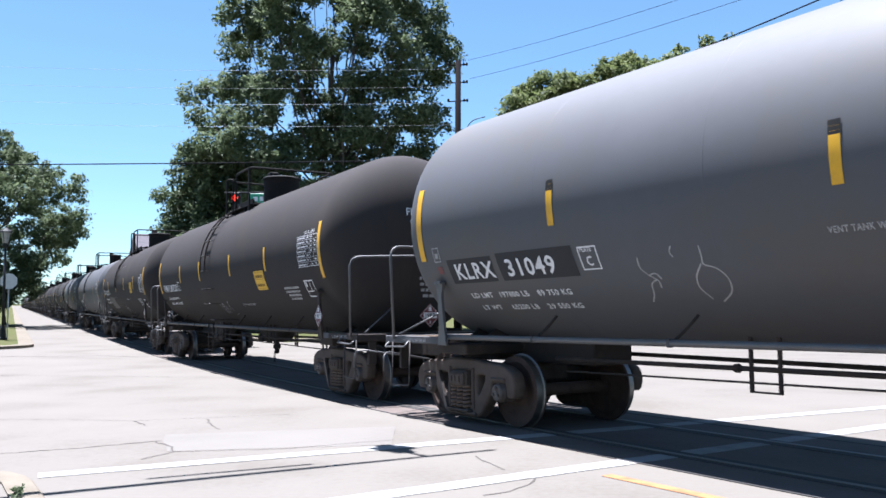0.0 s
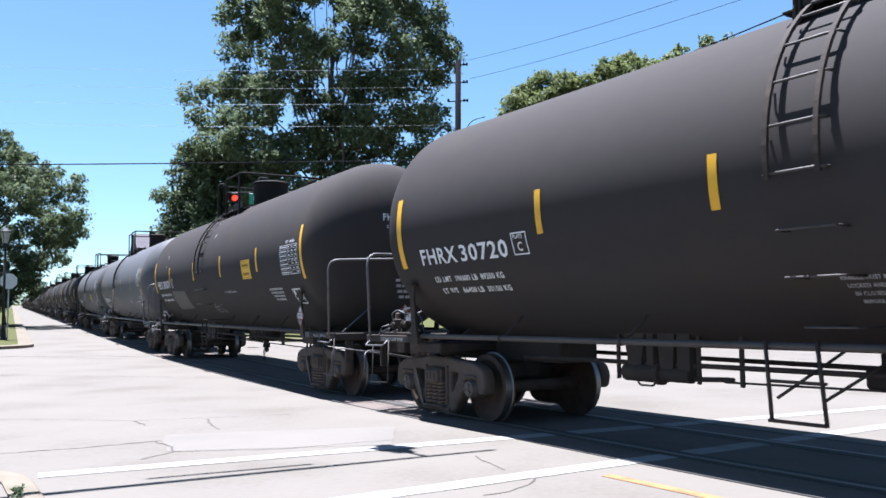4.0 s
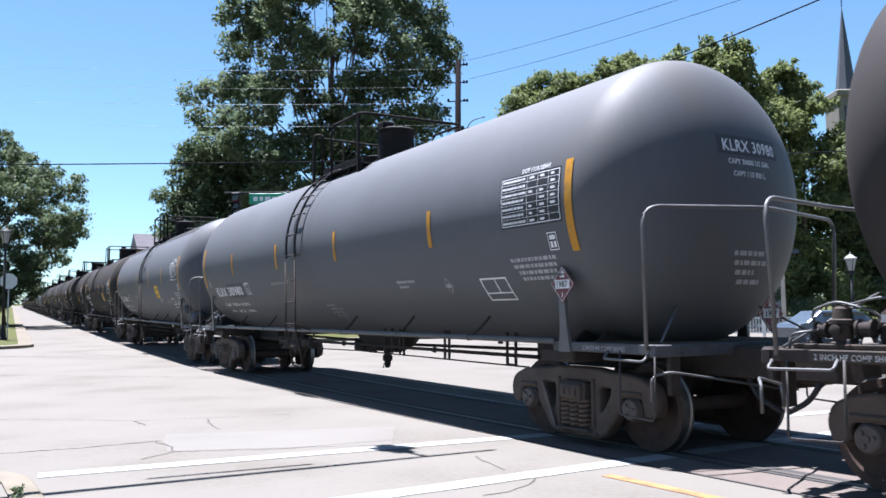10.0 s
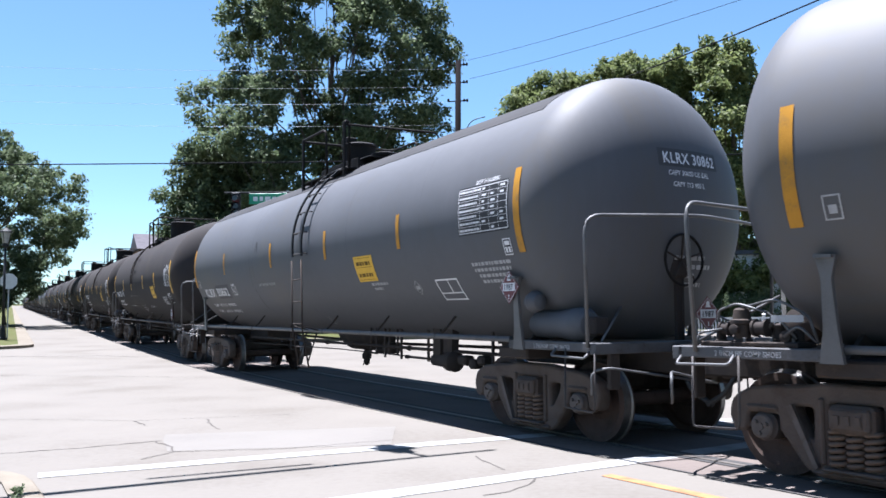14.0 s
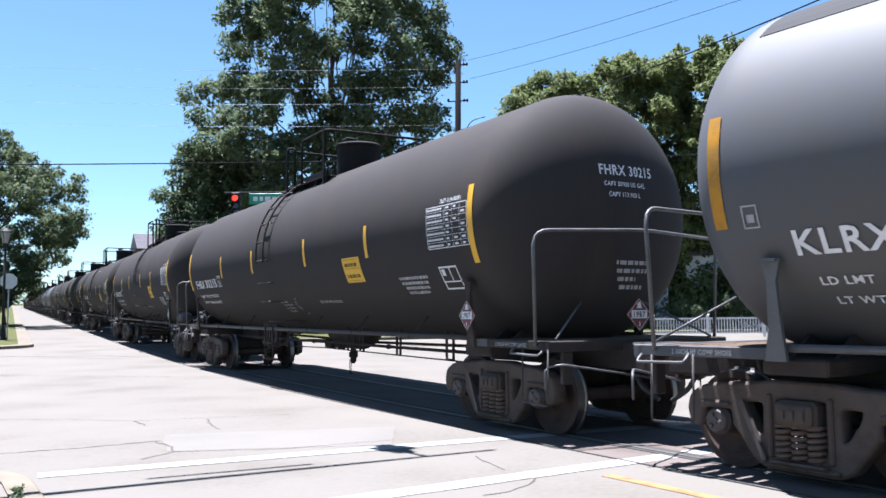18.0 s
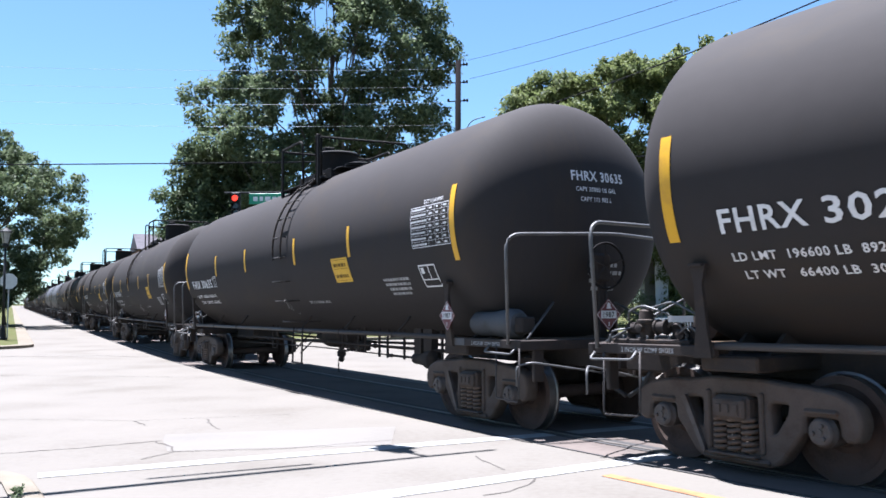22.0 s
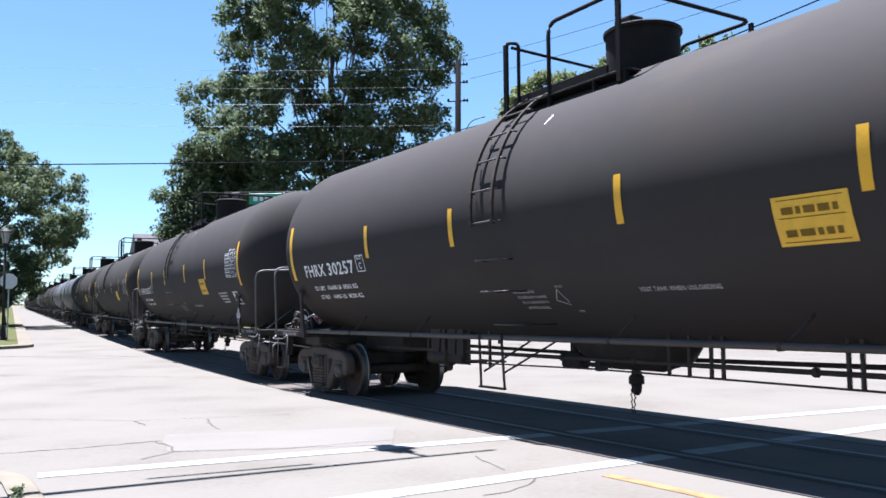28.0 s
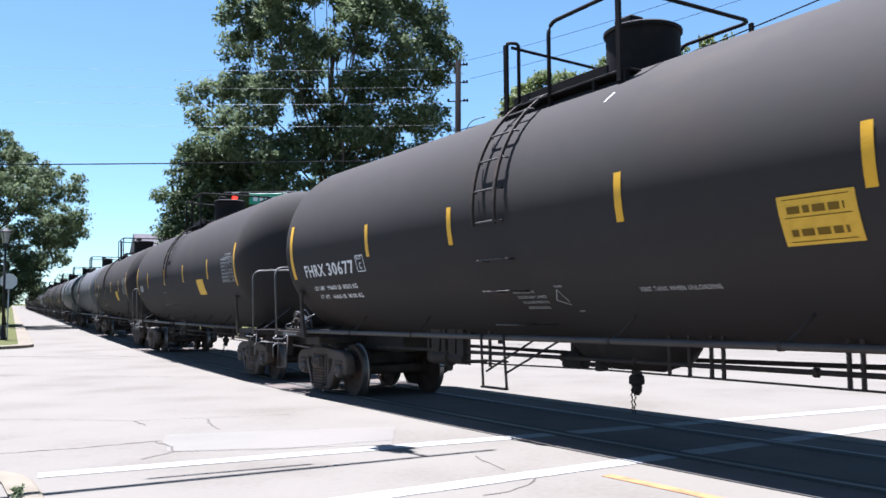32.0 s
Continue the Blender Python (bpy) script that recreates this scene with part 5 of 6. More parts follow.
def crack(points, w=0.02, seed=1):
    rnd = random.Random(seed)
    bm = bmesh.new()
    pts = []
    for (ax, ay), (bx, by) in zip(points, points[1:]):
        n = max(2, int(math.hypot(bx - ax, by - ay) / 0.12))
        pts += [(ax + (bx - ax) * i / n + rnd.uniform(-0.02, 0.02), ay + (by - ay) * i / n + rnd.uniform(-0.02, 0.02)) for i in range(n)]
    pts.append(points[-1])
    rows = []
    for i, (x, y) in enumerate(pts):
        q = pts[min(i + 1, len(pts) - 1)]
        p = pts[max(i - 1, 0)]
        d = Vector((q[0] - p[0], q[1] - p[1], 0)).normalized()
        k = w * rnd.uniform(0.25, 0.8)
        rows.append([bm.verts.new((x - d.y * k, y + d.x * k, lie(x, y) + 0.0035)), bm.verts.new((x + d.y * k, y - d.x * k, lie(x, y) + 0.0035))])
    for s, t in zip(rows, rows[1:]):
        bm.faces.new((s[0], t[0], t[1], s[1]))
    return tagged(part("pavement_crack", bm, M["crack"]), label="dark crack in the pale paving", category="crack", kind="structure")


crack([(-4.77, 9.18), (-3.95, 9.60), (-3.32, 10.05)], 0.025, 1)
crack([(-3.40, 10.0), (-3.05, 9.55), (-2.93, 9.21), (-3.1, 8.75)], 0.022, 2)
crack([(-2.93, 9.21), (-1.8, 9.35), (-0.6, 9.95)], 0.012, 3)
crack([(-4.32, 11.92), (-4.02, 11.44)], 0.022, 4)
crack([(-3.37, 12.07), (-3.14, 11.44), (-2.9, 11.0)], 0.02, 5)
crack([(0.30, 8.77), (0.42, 8.4), (0.55, 8.01)], 0.014, 6)
crack([(0.80, 7.61), (0.70, 7.30), (0.54, 7.04), (0.3, 6.9)], 0.016, 7)
crack([(-6.4, 12.2), (-5.3, 12.1), (-4.32, 11.92), (-2.2, 12.6)], 0.010, 8)
crack([(-10.8, 20.66), (-8.5, 20.4), (-6.03, 19.89), (-4.2, 19.9)], 0.02, 9)
crack([(-14.5, 30.0), (-12.0, 29.3), (-9.8, 28.2)], 0.025, 10)
bm = bmesh.new()
bm.faces.new([bm.verts.new((x, y, lie(x, y) + 0.002)) for x, y in ((-3.0, 9.25), (-0.61, 9.60), (-0.64, 11.14), (-3.45, 10.55), (-3.3, 10.02))])
tagged(part("pavement_patch", bm, shader("pale_concrete_patch", (0.122, 0.113, 0.102), 0.9, spec=0.1, spread=0.08, grain=0.8, fine=16, bump=0.2)), label="paler concrete repair patch in the street", category="patch", kind="structure")


# ---- trees ----
def leaf_cloud(rnd, lobes, count, size):
    """Many small bent leaves round the lobes of a crown: denser towards their outside, with gaps between."""
    g = np.random.default_rng(rnd.randint(0, 10 ** 6))
    clumps = []
    for x, y, z, r in lobes:
        clumps.append((x, y, z, r * 0.8))
        for _ in range(5):
            v = Vector((rnd.gauss(0, 1), rnd.gauss(0, 1), rnd.gauss(0, 0.8))).normalized() * r * rnd.uniform(0.7, 1.15)
            clumps.append((x + v.x, y + v.y, z + v.z, r * rnd.uniform(0.25, 0.55)))
    lobes = clumps
    w = np.array([r ** 2 for *_, r in lobes])
    pick = g.choice(len(lobes), count, p=w / w.sum())
    c = np.array([l[:3] for l in lobes])[pick]
    r = np.array([l[3] for l in lobes])[pick]
    d = g.normal(size=(count, 3))
    d /= np.linalg.norm(d, axis=1)[:, None]
    rad = r * (0.35 + 0.65 * g.random(count) ** 0.45) * (1 + 0.24 * g.normal(size=count))
    p = c + d * rad[:, None] * np.array([1, 1, 0.8])
    n = d * 0.7 + g.normal(size=(count, 3)) * 0.6 + np.array([0, 0, 0.45])
    n /= np.linalg.norm(n, axis=1)[:, None]
    a = np.cross(n, g.normal(size=(count, 3)))
    a /= np.linalg.norm(a, axis=1)[:, None]
    b = np.cross(n, a)
    s = size * (0.6 + 0.8 * g.random(count))[:, None]
    droop = np.array([0, 0, -0.25]) * s
    v = np.stack([p - a * s, p - b * s * 0.45 + droop * 0.2, p + a * s + droop, p + b * s * 0.45 + droop * 0.2], 1).reshape(-1, 3)
    me = bpy.data.meshes.new("crown")
    me.from_pydata(v.tolist(), [], np.arange(count * 4).reshape(-1, 4).tolist())
    return me


def tree(base, levels, leaves, leaf_size, label, mat, seed, trunk_r=0.5, lobes_per_level=9, deep=0.8, name="tree"):
    """levels: (height, reach to the left, reach to the right, size of the lobes), from low to high."""
    rnd = random.Random(seed)
    bx, by = base
    bz = lie(bx, by) - 0.1
    root = empty(name, Matrix.Translation((bx, by, bz)), label=label, category="tree")
    lobes = []
    for z, lo, hi, size in levels:
        for k in range(lobes_per_level):
            x = lo + (hi - lo) * (k + rnd.uniform(0.1, 0.9)) / lobes_per_level
            half = max(0.5, (hi - lo) / 2)
            f = math.sqrt(max(0.05, 1 - ((x - (lo + hi) / 2) / half) ** 2))
            y = rnd.uniform(-1, 1) * half * deep * f
            r = size * rnd.uniform(0.65, 1.2)
            lobes.append((x * 0.97, y, z + rnd.uniform(-0.5, 0.5) * size, r))
    top = max(z for z, *_ in levels)
    bm = bmesh.new()
    wob = [Vector((rnd.uniform(-0.3, 0.3), rnd.uniform(-0.3, 0.3), top * 0.75 * i / 7)) for i in range(8)]
    wob[0] = Vector((0, 0, 0))
    add_tube(bm, wob, trunk_r, 10, r1=trunk_r * 0.25)
    part("trunk", bm, M["bark"], root)
    bm = bmesh.new()
    for x, y, z, r in lobes[::3]:
        h = max(top * 0.18, min(z - 0.5, top * 0.7) * rnd.uniform(0.45, 0.8))
        i = min(6, int(h / (top * 0.75) * 7))
        a = wob[i]
        m = a.lerp(Vector((x, y, z)), 0.5) + Vector((rnd.uniform(-0.5, 0.5), rnd.uniform(-0.5, 0.5), -0.1 * (Vector((x, y, z)) - a).length * 0.5))
        add_tube(bm, [a, m, Vector((x, y, z))], trunk_r * 0.17, 5, r1=0.02)
    part("branching", bm, M["bark"], root)
    me = leaf_cloud(rnd, lobes, leaves, leaf_size)
    me.materials.append(mat)
    part("crown", me, None, root)
    return root


tree((-7.2, 56.0), [(4.5, -10.6, 6.6, 1.3), (6.6, -11.2, 6.6, 1.3), (8.6, -11.4, 6.6, 1.2), (10.4, -11.0, 6.5, 1.2), (12.2, -10.0, 6.8, 1.2), (14.0, -9.4, 7.2, 1.2), (15.8, -10.2, 7.6, 1.2), (17.6, -7.6, 7.8, 1.3), (19.6, -7.2, 8.0, 1.3), (21.6, -7.0, 7.8, 1.3), (23.6, -6.4, 7.2, 1.3), (25.6, -4.5, 5.5, 1.4), (7.4, -11.3, -4, 1.3), (9.4, -11.2, -4, 1.2), (11.4, -10.8, -4, 1.2)], 150000, 0.155, "tall broad green oak behind the track", M["leaf"], 11, 0.5, 15, 0.66)
tree((-37.0, 66.0), [(1.9, -8, 3.0, 1.1), (3.4, -8, 5.0, 1.3), (5.0, -9, 5.8, 1.4), (6.6, -9, 7.6, 1.3), (8.2, -9, 9.2, 1.2), (9.8, -8.5, 9.4, 1.1), (11.2, -8.5, 7.4, 1.1), (12.6, -8.0, 5.0, 1.1), (14.0, -6.5, 3.4, 1.0), (15.2, -4.0, 1.6, 0.9)], 95000, 0.15, "spreading dark green oak over the street", M["leaf"], 23, 0.55, 13, 0.75)
tree((10.6, 62.0), [(6, -7, 8, 1.8), (9, -7.3, 8.3, 1.8), (12, -7.2, 8.3, 1.5), (13.8, -7.6, 8.3, 1.3), (15.4, -6.9, 8.2, 1.2), (16.6, -6.0, 8.0, 1.1), (17.5, -5.2, 7.8, 1.0), (18.3, -3.2, 7.6, 1.0), (19.2, 1.6, 7.0, 1.0)], 150000, 0.15, "rounded olive green tree behind the track", M["leaf_light"], 5, 0.45, 13)
tree((20.8, 60.0), [(3, -4.8, 4.8, 1.9), (6.0, -5.0, 5.0, 1.8), (9, -5, 5.2, 1.8), (12.0, -4.6, 5.0, 1.7), (14.6, -4.4, 4.2, 1.5), (16.6, -5.0, 2.6, 1.3), (18.0, -4.9, 1.8, 1.1), (19.2, -4.6, 1.2, 1.0), (20.0, -2.4, 0.8, 0.9)], 56000, 0.19, "full light green tree beside the church", M["leaf_light"], 8, 0.45, 8)
tree((27.4, 64.0), [(3, -4.0, 4.0, 1.8), (6.0, -4.2, 4.4, 1.7), (9, -4.2, 4.2, 1.7), (12.0, -4.0, 3.6, 1.6), (14.6, -3.8, 3.2, 1.4), (16.6, -3.6, 2.4, 1.2), (18.2, -3.0, 1.4, 1.1), (19.2, -2.4, 0.4, 0.9)], 48000, 0.19, "light green tree with an open crown", M["leaf_light"], 31, 0.4, 7)
tree((34.2, 66.0), [(3, -3.5, 3.5, 1.7), (6.0, -3.8, 3.8, 1.7), (9, -3.6, 3.8, 1.7), (12.0, -3.2, 3.2, 1.5), (13.6, -2.4, 3.2, 1.2), (15.6, -1.8, 3.0, 1.1), (17.2, -0.6, 2.6, 1.0)], 42000, 0.19, "green tree on the church lawn", M["leaf"], 37, 0.4, 7)

# a line of far trees closes the street and the lawns
far_rnd = random.Random(77)
lobes = []
for k in range(46):
    p = -330 + far_rnd.uniform(-30, 30)
    q = -150 + 300 * k / 45
    if -6 < q < 3:
        continue
    x, y, z = grid_point(p, q)
    for j in range(3):
        lobes.append((x + far_rnd.uniform(-4, 4), y, z + far_rnd.uniform(2, 9), far_rnd.uniform(3, 5.5)))
for k in range(26):
    p = -95 - 8.5 * k
    for q in (12, 17, 24, -16, -22):
        if far_rnd.random() < 0.75 and not (q < 0 and k < 5):
            x, y, z = grid_point(p + far_rnd.uniform(-3, 3), q + far_rnd.uniform(-2, 2))
            lobes += [(x + far_rnd.uniform(-2, 2), y, z + far_rnd.uniform(2.0, 7.5), far_rnd.uniform(2.0, 3.2)) for _ in range(2)]
for k in range(20):
    a = radians(-12 + 62 * k / 19)
    x, y = 105 * math.sin(a), 105 * math.cos(a)
    lobes += [(x + far_rnd.uniform(-3, 3), y, lie(x, y) + far_rnd.uniform(1.5, 8.5), far_rnd.uniform(3, 4.5)) for _ in range(3)]
me = leaf_cloud(far_rnd, lobes, 60000, 0.42)
me.materials.append(M["leaf"])
tagged(new("far_woods", me), label="distant dark green trees along the street", category="trees", kind="stuff")


# ---- street furniture and buildings ----
def street_lamp(x, y, h, label, lit=None):
    z = lie(x, y) + 0.1
    lamp = empty("street_lamp", Matrix.Translation((x, y, z)), label=label, category="street lamp")
    part("base", lathe([(0, 0.2), (0.12, 0.2), (0.16, 0.15), (0.6, 0.12), (0.7, 0.08)], "z", 12), M["iron"], lamp)
    part("post", tube([(0, 0, 0.6), (0, 0, h - 0.95)], 0.065, 10, r1=0.05), M["iron"], lamp)
    part("collar", lathe([(h - 1.0, 0.05), (h - 0.96, 0.13), (h - 0.86, 0.14), (h - 0.80, 0.10)], "z", 12), M["iron"], lamp)
    lan = part("lantern", lathe([(h - 0.8, 0.13), (h - 0.30, 0.24), (h - 0.28, 0.24)], "z", 8), M["lampglass"], lamp, "frosted tapering lantern glass")
    part("lantern_roof", lathe([(h - 0.29, 0.29), (h - 0.24, 0.29), (h - 0.1, 0.12), (h - 0.06, 0.05), (h + 0.05, 0.02)], "z", 8), M["iron"] if lit is None else M["lampglass"], lan)
    for k in range(4):
        a = k * math.tau / 4
        part("lantern_bar", tube([(0.135 * math.cos(a), 0.135 * math.sin(a), h - 0.8), (0.25 * math.cos(a), 0.25 * math.sin(a), h - 0.28)], 0.012, 5), M["iron"], lan)
    return lamp


street_lamp(-20.85, 40.0, 5.4, "black iron street lamp with a frosted lantern")
street_lamp(-36.4, 70.0, 5.4, "black iron street lamp further along the verge")
street_lamp(18.4, 38.0, 3.9, "dark lamp post with a pale lantern by the fence", 1)

# back of an eight-sided sign beside the lamp
m = Matrix.Translation((-21.15, 41.0, lie(-21.15, 41.0))) @ Matrix.Rotation(radians(20), 4, "Z")
sign = empty("stop_sign", m, label="pale metal back of an octagonal road sign on a post", category="road sign")
part("post", box((-0.03, -0.03, 0), (0.03, 0.03, 3.3)), M["steel"], sign)
bm = bmesh.new()
oct_pts = [(0.40 * math.cos(radians(22.5 + 45 * k)), 2.92 + 0.40 * math.sin(radians(22.5 + 45 * k))) for k in range(8)]
f = [bm.verts.new((x, -0.045, z)) for x, z in oct_pts]
g = [bm.verts.new((x, -0.04, z)) for x, z in oct_pts]
bm.faces.new(f)
bm.faces.new(g[::-1])
for i in range(8):
    bm.faces.new((f[i], f[(i + 1) % 8], g[(i + 1) % 8], g[i]))
part("sign_plate", bm, M["signback"], sign)

# far signal: mast arm with a red lamp and a street name blade
sz = lie(2.5, 37.5)
mast = empty("traffic_signal", Matrix.Translation((2.5, 37.5, sz)), label="dark traffic signal on a mast arm flashing red", category="traffic signal")
part("mast_pole", tube([(0, 0, 0), (0, 0, 7.4)], 0.12, 12, r1=0.09), M["iron"], mast)
part("mast_arm", tube([(0, 0, 6.75), (-6, -0.8, 6.72), (-11.9, -1.5, 6.64)], 0.07, 10, r1=0.04), M["iron"], mast)
head = part("signal_head", box((-11.53, -1.75, 5.55), (-11.17, -1.5, 6.62), 0.03), M["iron"], mast, "black three-lamp signal housing")
beacon = part("lens", lathe([(-0.012, 0.02), (-0.012, 0.118), (0.0, 0.13), (0.012, 0.118), (0.012, 0.02)], "y", 20, mats=[0, 0, 1, 1]), [M["redlens"], M["glass"]], head, "red flashing lens", m=Matrix.Translation((-11.35, -1.89, 6.36)))
for k, zc in enumerate((6.36, 6.06, 5.76)):
    if k:
        part("lens", lathe([(-1.77, 0.135), (-1.765, 0.10), (-1.76, 0.02)], "y", 20, (-11.35, 0, zc)), M["glass"], head, "dark signal lens")
    bm = bmesh.new()
    arc_pts = [(-11.35 + 0.15 * math.cos(radians(a)), zc + 0.15 * math.sin(radians(a))) for a in range(-20, 201, 20)]
    r0 = [bm.verts.new((x, -1.75, z)) for x, z in arc_pts]
    r1 = [bm.verts.new((x, -1.98, z - 0.02)) for x, z in arc_pts]
    for i in range(len(r0) - 1):
        bm.faces.new((r0[i], r0[i + 1], r1[i + 1], r1[i]))
    part("visor", bm, M["iron"], head)
blade = part("street_name_blade", box((-10.80, -1.62, 6.12), (-9.1, -1.59, 6.58), 0.01), M["green"], mast, "green street name sign with white lettering")
bm = bars([(0, 1.25)], 0.19, 0.1, 4)
bmesh.ops.rotate(bm, verts=bm.verts, cent=(0, 0, 0), matrix=Matrix.Rotation(radians(90), 3, "X"))
bmesh.ops.translate(bm, verts=bm.verts, vec=(-10.62, -1.626, 6.25))
part("sign_lettering", bm, M["white"], blade)

# near mast arm that reaches over the street; only its shadow falls into view
px, py = -7.81, 6.38
pz = lie(px, py) + 0.05
near = empty("near_mast_arm", Matrix.Translation((px, py, pz)), label="gray signal mast arm reaching over the crosswalk", category="traffic signal")
part("mast_pole", tube([(0, 0, 0), (0, 0, 7.0)], 0.14, 12, r1=0.1), M["steel"], near)
part("mast_arm", tube([(0, 0, 6.58), (3.2, 1.72, 6.58), (7.25, 3.94, 6.58)], 0.085, 10, r1=0.035), M["steel"], near)
d = Vector((7.25, 3.94, 0)).normalized()
n = Vector((-d.y, d.x, 0))
bm = bmesh.new()
a, b = Vector((4.05, 2.42, 6.5)), Vector((5.42, 3.10, 6.5))
vs = [bm.verts.new(v) for v in (a, b, b + n * 0.10 + Vector((0, 0, 0.40)), a + n * 0.10 + Vector((0, 0, 0.40)))]
bm.faces.new(vs)
r = bmesh.ops.extrude_face_region(bm, geom=bm.faces[:])
bmesh.ops.translate(bm, verts=[v for v in r["geom"] if isinstance(v, bmesh.types.BMVert)], vec=n * 0.05)
part("sign_panel", bm, M["green"], near)
head = part("signal_head", box((-0.11, -0.13, -0.5), (0.11, 0.13, 0.5), 0.03), M["iron"], near, m=pose(6.18, 3.98, 6.60, 0, 0, 24))
for h in (-0.32, 0.0, 0.32):
    part("visor", lathe([(0.12, 0.11), (0.30, 0.10), (0.31, 0.095), (0.12, 0.10)], "y", 12, (0, 0, h)), M["iron"], head)
part("back_plate", box((-0.21, 0.09, -0.58), (0.21, 0.10, 0.58)), M["iron"], head)
part("bracket", tube([(6.50, 3.58, 6.58), (6.18, 3.98, 6.60)], 0.03, 6), M["steel"], near)

# timber pole with insulators, and its wires
pole = empty("utility_pole", Matrix.Translation((0.72, 46.0, lie(0.72, 46.0))), label="dark timber utility pole with side insulators", category="utility pole")
part("pole", tube([(0.0, 0, 0), (0.25, 0, 15.3)], 0.20, 12, r1=0.15), M["pole"], pole)
for h in (15.05, 14.05, 13.0):
    arm = part("insulator_arm", tube([(-0.35, 0, h), (0.75, 0, h + 0.05)], 0.035, 6), M["cable"], pole)
    for x in (-0.33, 0.55, 0.72):
        part("insulator", lathe([(0, 0.03), (0.03, 0.07), (0.06, 0.05), (0.10, 0.07), (0.14, 0.05), (0.18, 0.03)], "z", 8, (x, 0, h - 0.02)), M["cable"], arm)
part("riser", tube(rounded([(0.25, -0.1, 10.6), (0.9, -0.1, 11.9), (1.7, -0.1, 12.1)], 0.5, 5), 0.03, 5), M["iron"], pole)


def wire(a, b, sag, r, label="thin black overhead wire", mat="cable"):
    a, b = Vector(a), Vector(b)
    pts = [a.lerp(b, i / 24) - Vector((0, 0, sag * 4 * (i / 24) * (1 - i / 24))) for i in range(25)]
    tagged(part("overhead_wire", tube(pts, r, 5), M[mat]), label=label, category="wire")


wire((-32, 30.6, 7.55), (30, 28.5, 7.4), 0.35, 0.022)
for k, (h, lz) in enumerate(((15.42, 18.0), (14.4, 16.86), (13.5, 15.8), (12.25, 14.4))):
    wire((0.55, 46.0, h), (-34, 52, lz), 0.25, 0.006, "thin weathered gray overhead wire", "wire")
wire((1.5, 46.0, 15.9), (13.4, 21.0, 12.1), 0.3, 0.010)
wire((1.6, 46.0, 14.85), (15.0, 22.0, 12.3), 0.3, 0.010)
wire((1.0, 46.0, 11.95), (11.3, 22.0, 10.4), 0.35, 0.024, "thick black overhead cable")
light = empty("light_pole", Matrix.Translation((16.9, 42.0, lie(16.9, 42.0))), label="pale steel light pole by the lawn", category="light pole")
part("shaft", tube([(0, 0, 0), (0, 0, 9.2)], 0.11, 10, r1=0.08), M["steel"], light)
part("foot", box((-0.22, -0.22, 0), (0.22, 0.22, 0.06)), M["steel"], light)

# church tower and spire
cx, cy = 59.2, 121.0
cz = lie(cx, cy)
church = empty("church", Matrix.Translation((cx, cy, cz)), label="stone church tower with a tall slate spire", category="church")
part("tower", box((-2.2, -2.2, 0), (2.2, 2.2, 31.5), 0.1), M["stone"], church)
part("cornice", box((-2.5, -2.5, 31.4), (2.5, 2.5, 32.4), 0.15), M["stone"], church)
bm = bmesh.new()
ring = [bm.verts.new((1.45 * math.cos(radians(22.5 + 45 * k)), 1.45 * math.sin(radians(22.5 + 45 * k)), 32.4)) for k in range(8)]
tip = bm.verts.new((0, 0, 45.6))
for k in range(8):
    bm.faces.new((ring[k], ring[(k + 1) % 8], tip))
part("spire", bm, M["slate"], church, "gray slate spire")
part("cross", add_box(box((-0.05, -0.05, 45.4), (0.05, 0.05, 47.2)), (-0.4, -0.05, 46.5), (0.4, 0.05, 46.62)), M["iron"], church)
for k in (-1, 1):
    part("belfry_louvre", box((k * 0.9 - 0.5, -2.26, 26), (k * 0.9 + 0.5, -2.2, 30)), M["glass"], church)

# gabled house behind the track
hx, hy = -35.2, 111.6
house = empty("house", Matrix.Translation((hx, hy, lie(hx, hy))) @ Matrix.Rotation(radians(26), 4, "Z"), label="brick house with a gray gabled shingle roof", category="house")
part("wall", box((-4.9, 0, 0), (11.2, 9, 8.95)), M["brick"], house)
bm = bmesh.new()
g1 = [bm.verts.new(v) for v in ((-5.2, -0.5, 8.9), (-5.2, 9.5, 8.9), (-5.2, 4.5, 11.4))]
g2 = [bm.verts.new(v) for v in ((11.6, -0.5, 8.9), (11.6, 9.5, 8.9), (11.6, 4.5, 11.4))]
bm.faces.new(g1)
bm.faces.new(g2[::-1])
for i in range(3):
    bm.faces.new((g1[i], g1[(i + 1) % 3], g2[(i + 1) % 3], g2[i]))
part("roof", bm, M["shingle"], house, "gray shingle roof")
for x in (-3.2, 0.2, 3.6, 7.0):
    w = part("window", box((x, -0.06, 4.6), (x + 1.3, 0.02, 6.6)), M["stucco"], house)
    part("pane", box((x + 0.12, -0.08, 4.72), (x + 1.18, -0.05, 6.48)), M["glass"], w)

# arcaded white building, fence and hedge beyond the crossing
bx, by = 19.6, 60.0
hall = empty("church_hall", Matrix.Translation((bx, by, lie(bx, by))) @ Matrix.Rotation(radians(-8), 4, "Z"), label="white arcaded porch of a hall behind trees", category="building")
arch = []
for k in range(3):
    c = -2.7 + 2.7 * k
    arch.append([(c - 0.85, 0.3), (c - 0.85, 3.0)] + [(c + 0.85 * math.cos(radians(a)), 3.0 + 0.85 * math.sin(radians(a))) for a in range(180, -1, -20)][1:] + [(c + 0.85, 0.3)])
me = plate([(-4.4, 0), (4.4, 0), (4.4, 5.2), (-4.4, 5.2)], arch, 0.4)
me.materials.append(M["stucco"])
part("arcade", me, None, hall, "white plastered arches")
part("wall", box((-5, 1.6, 0), (5, 6, 6.5)), M["stone"], hall)
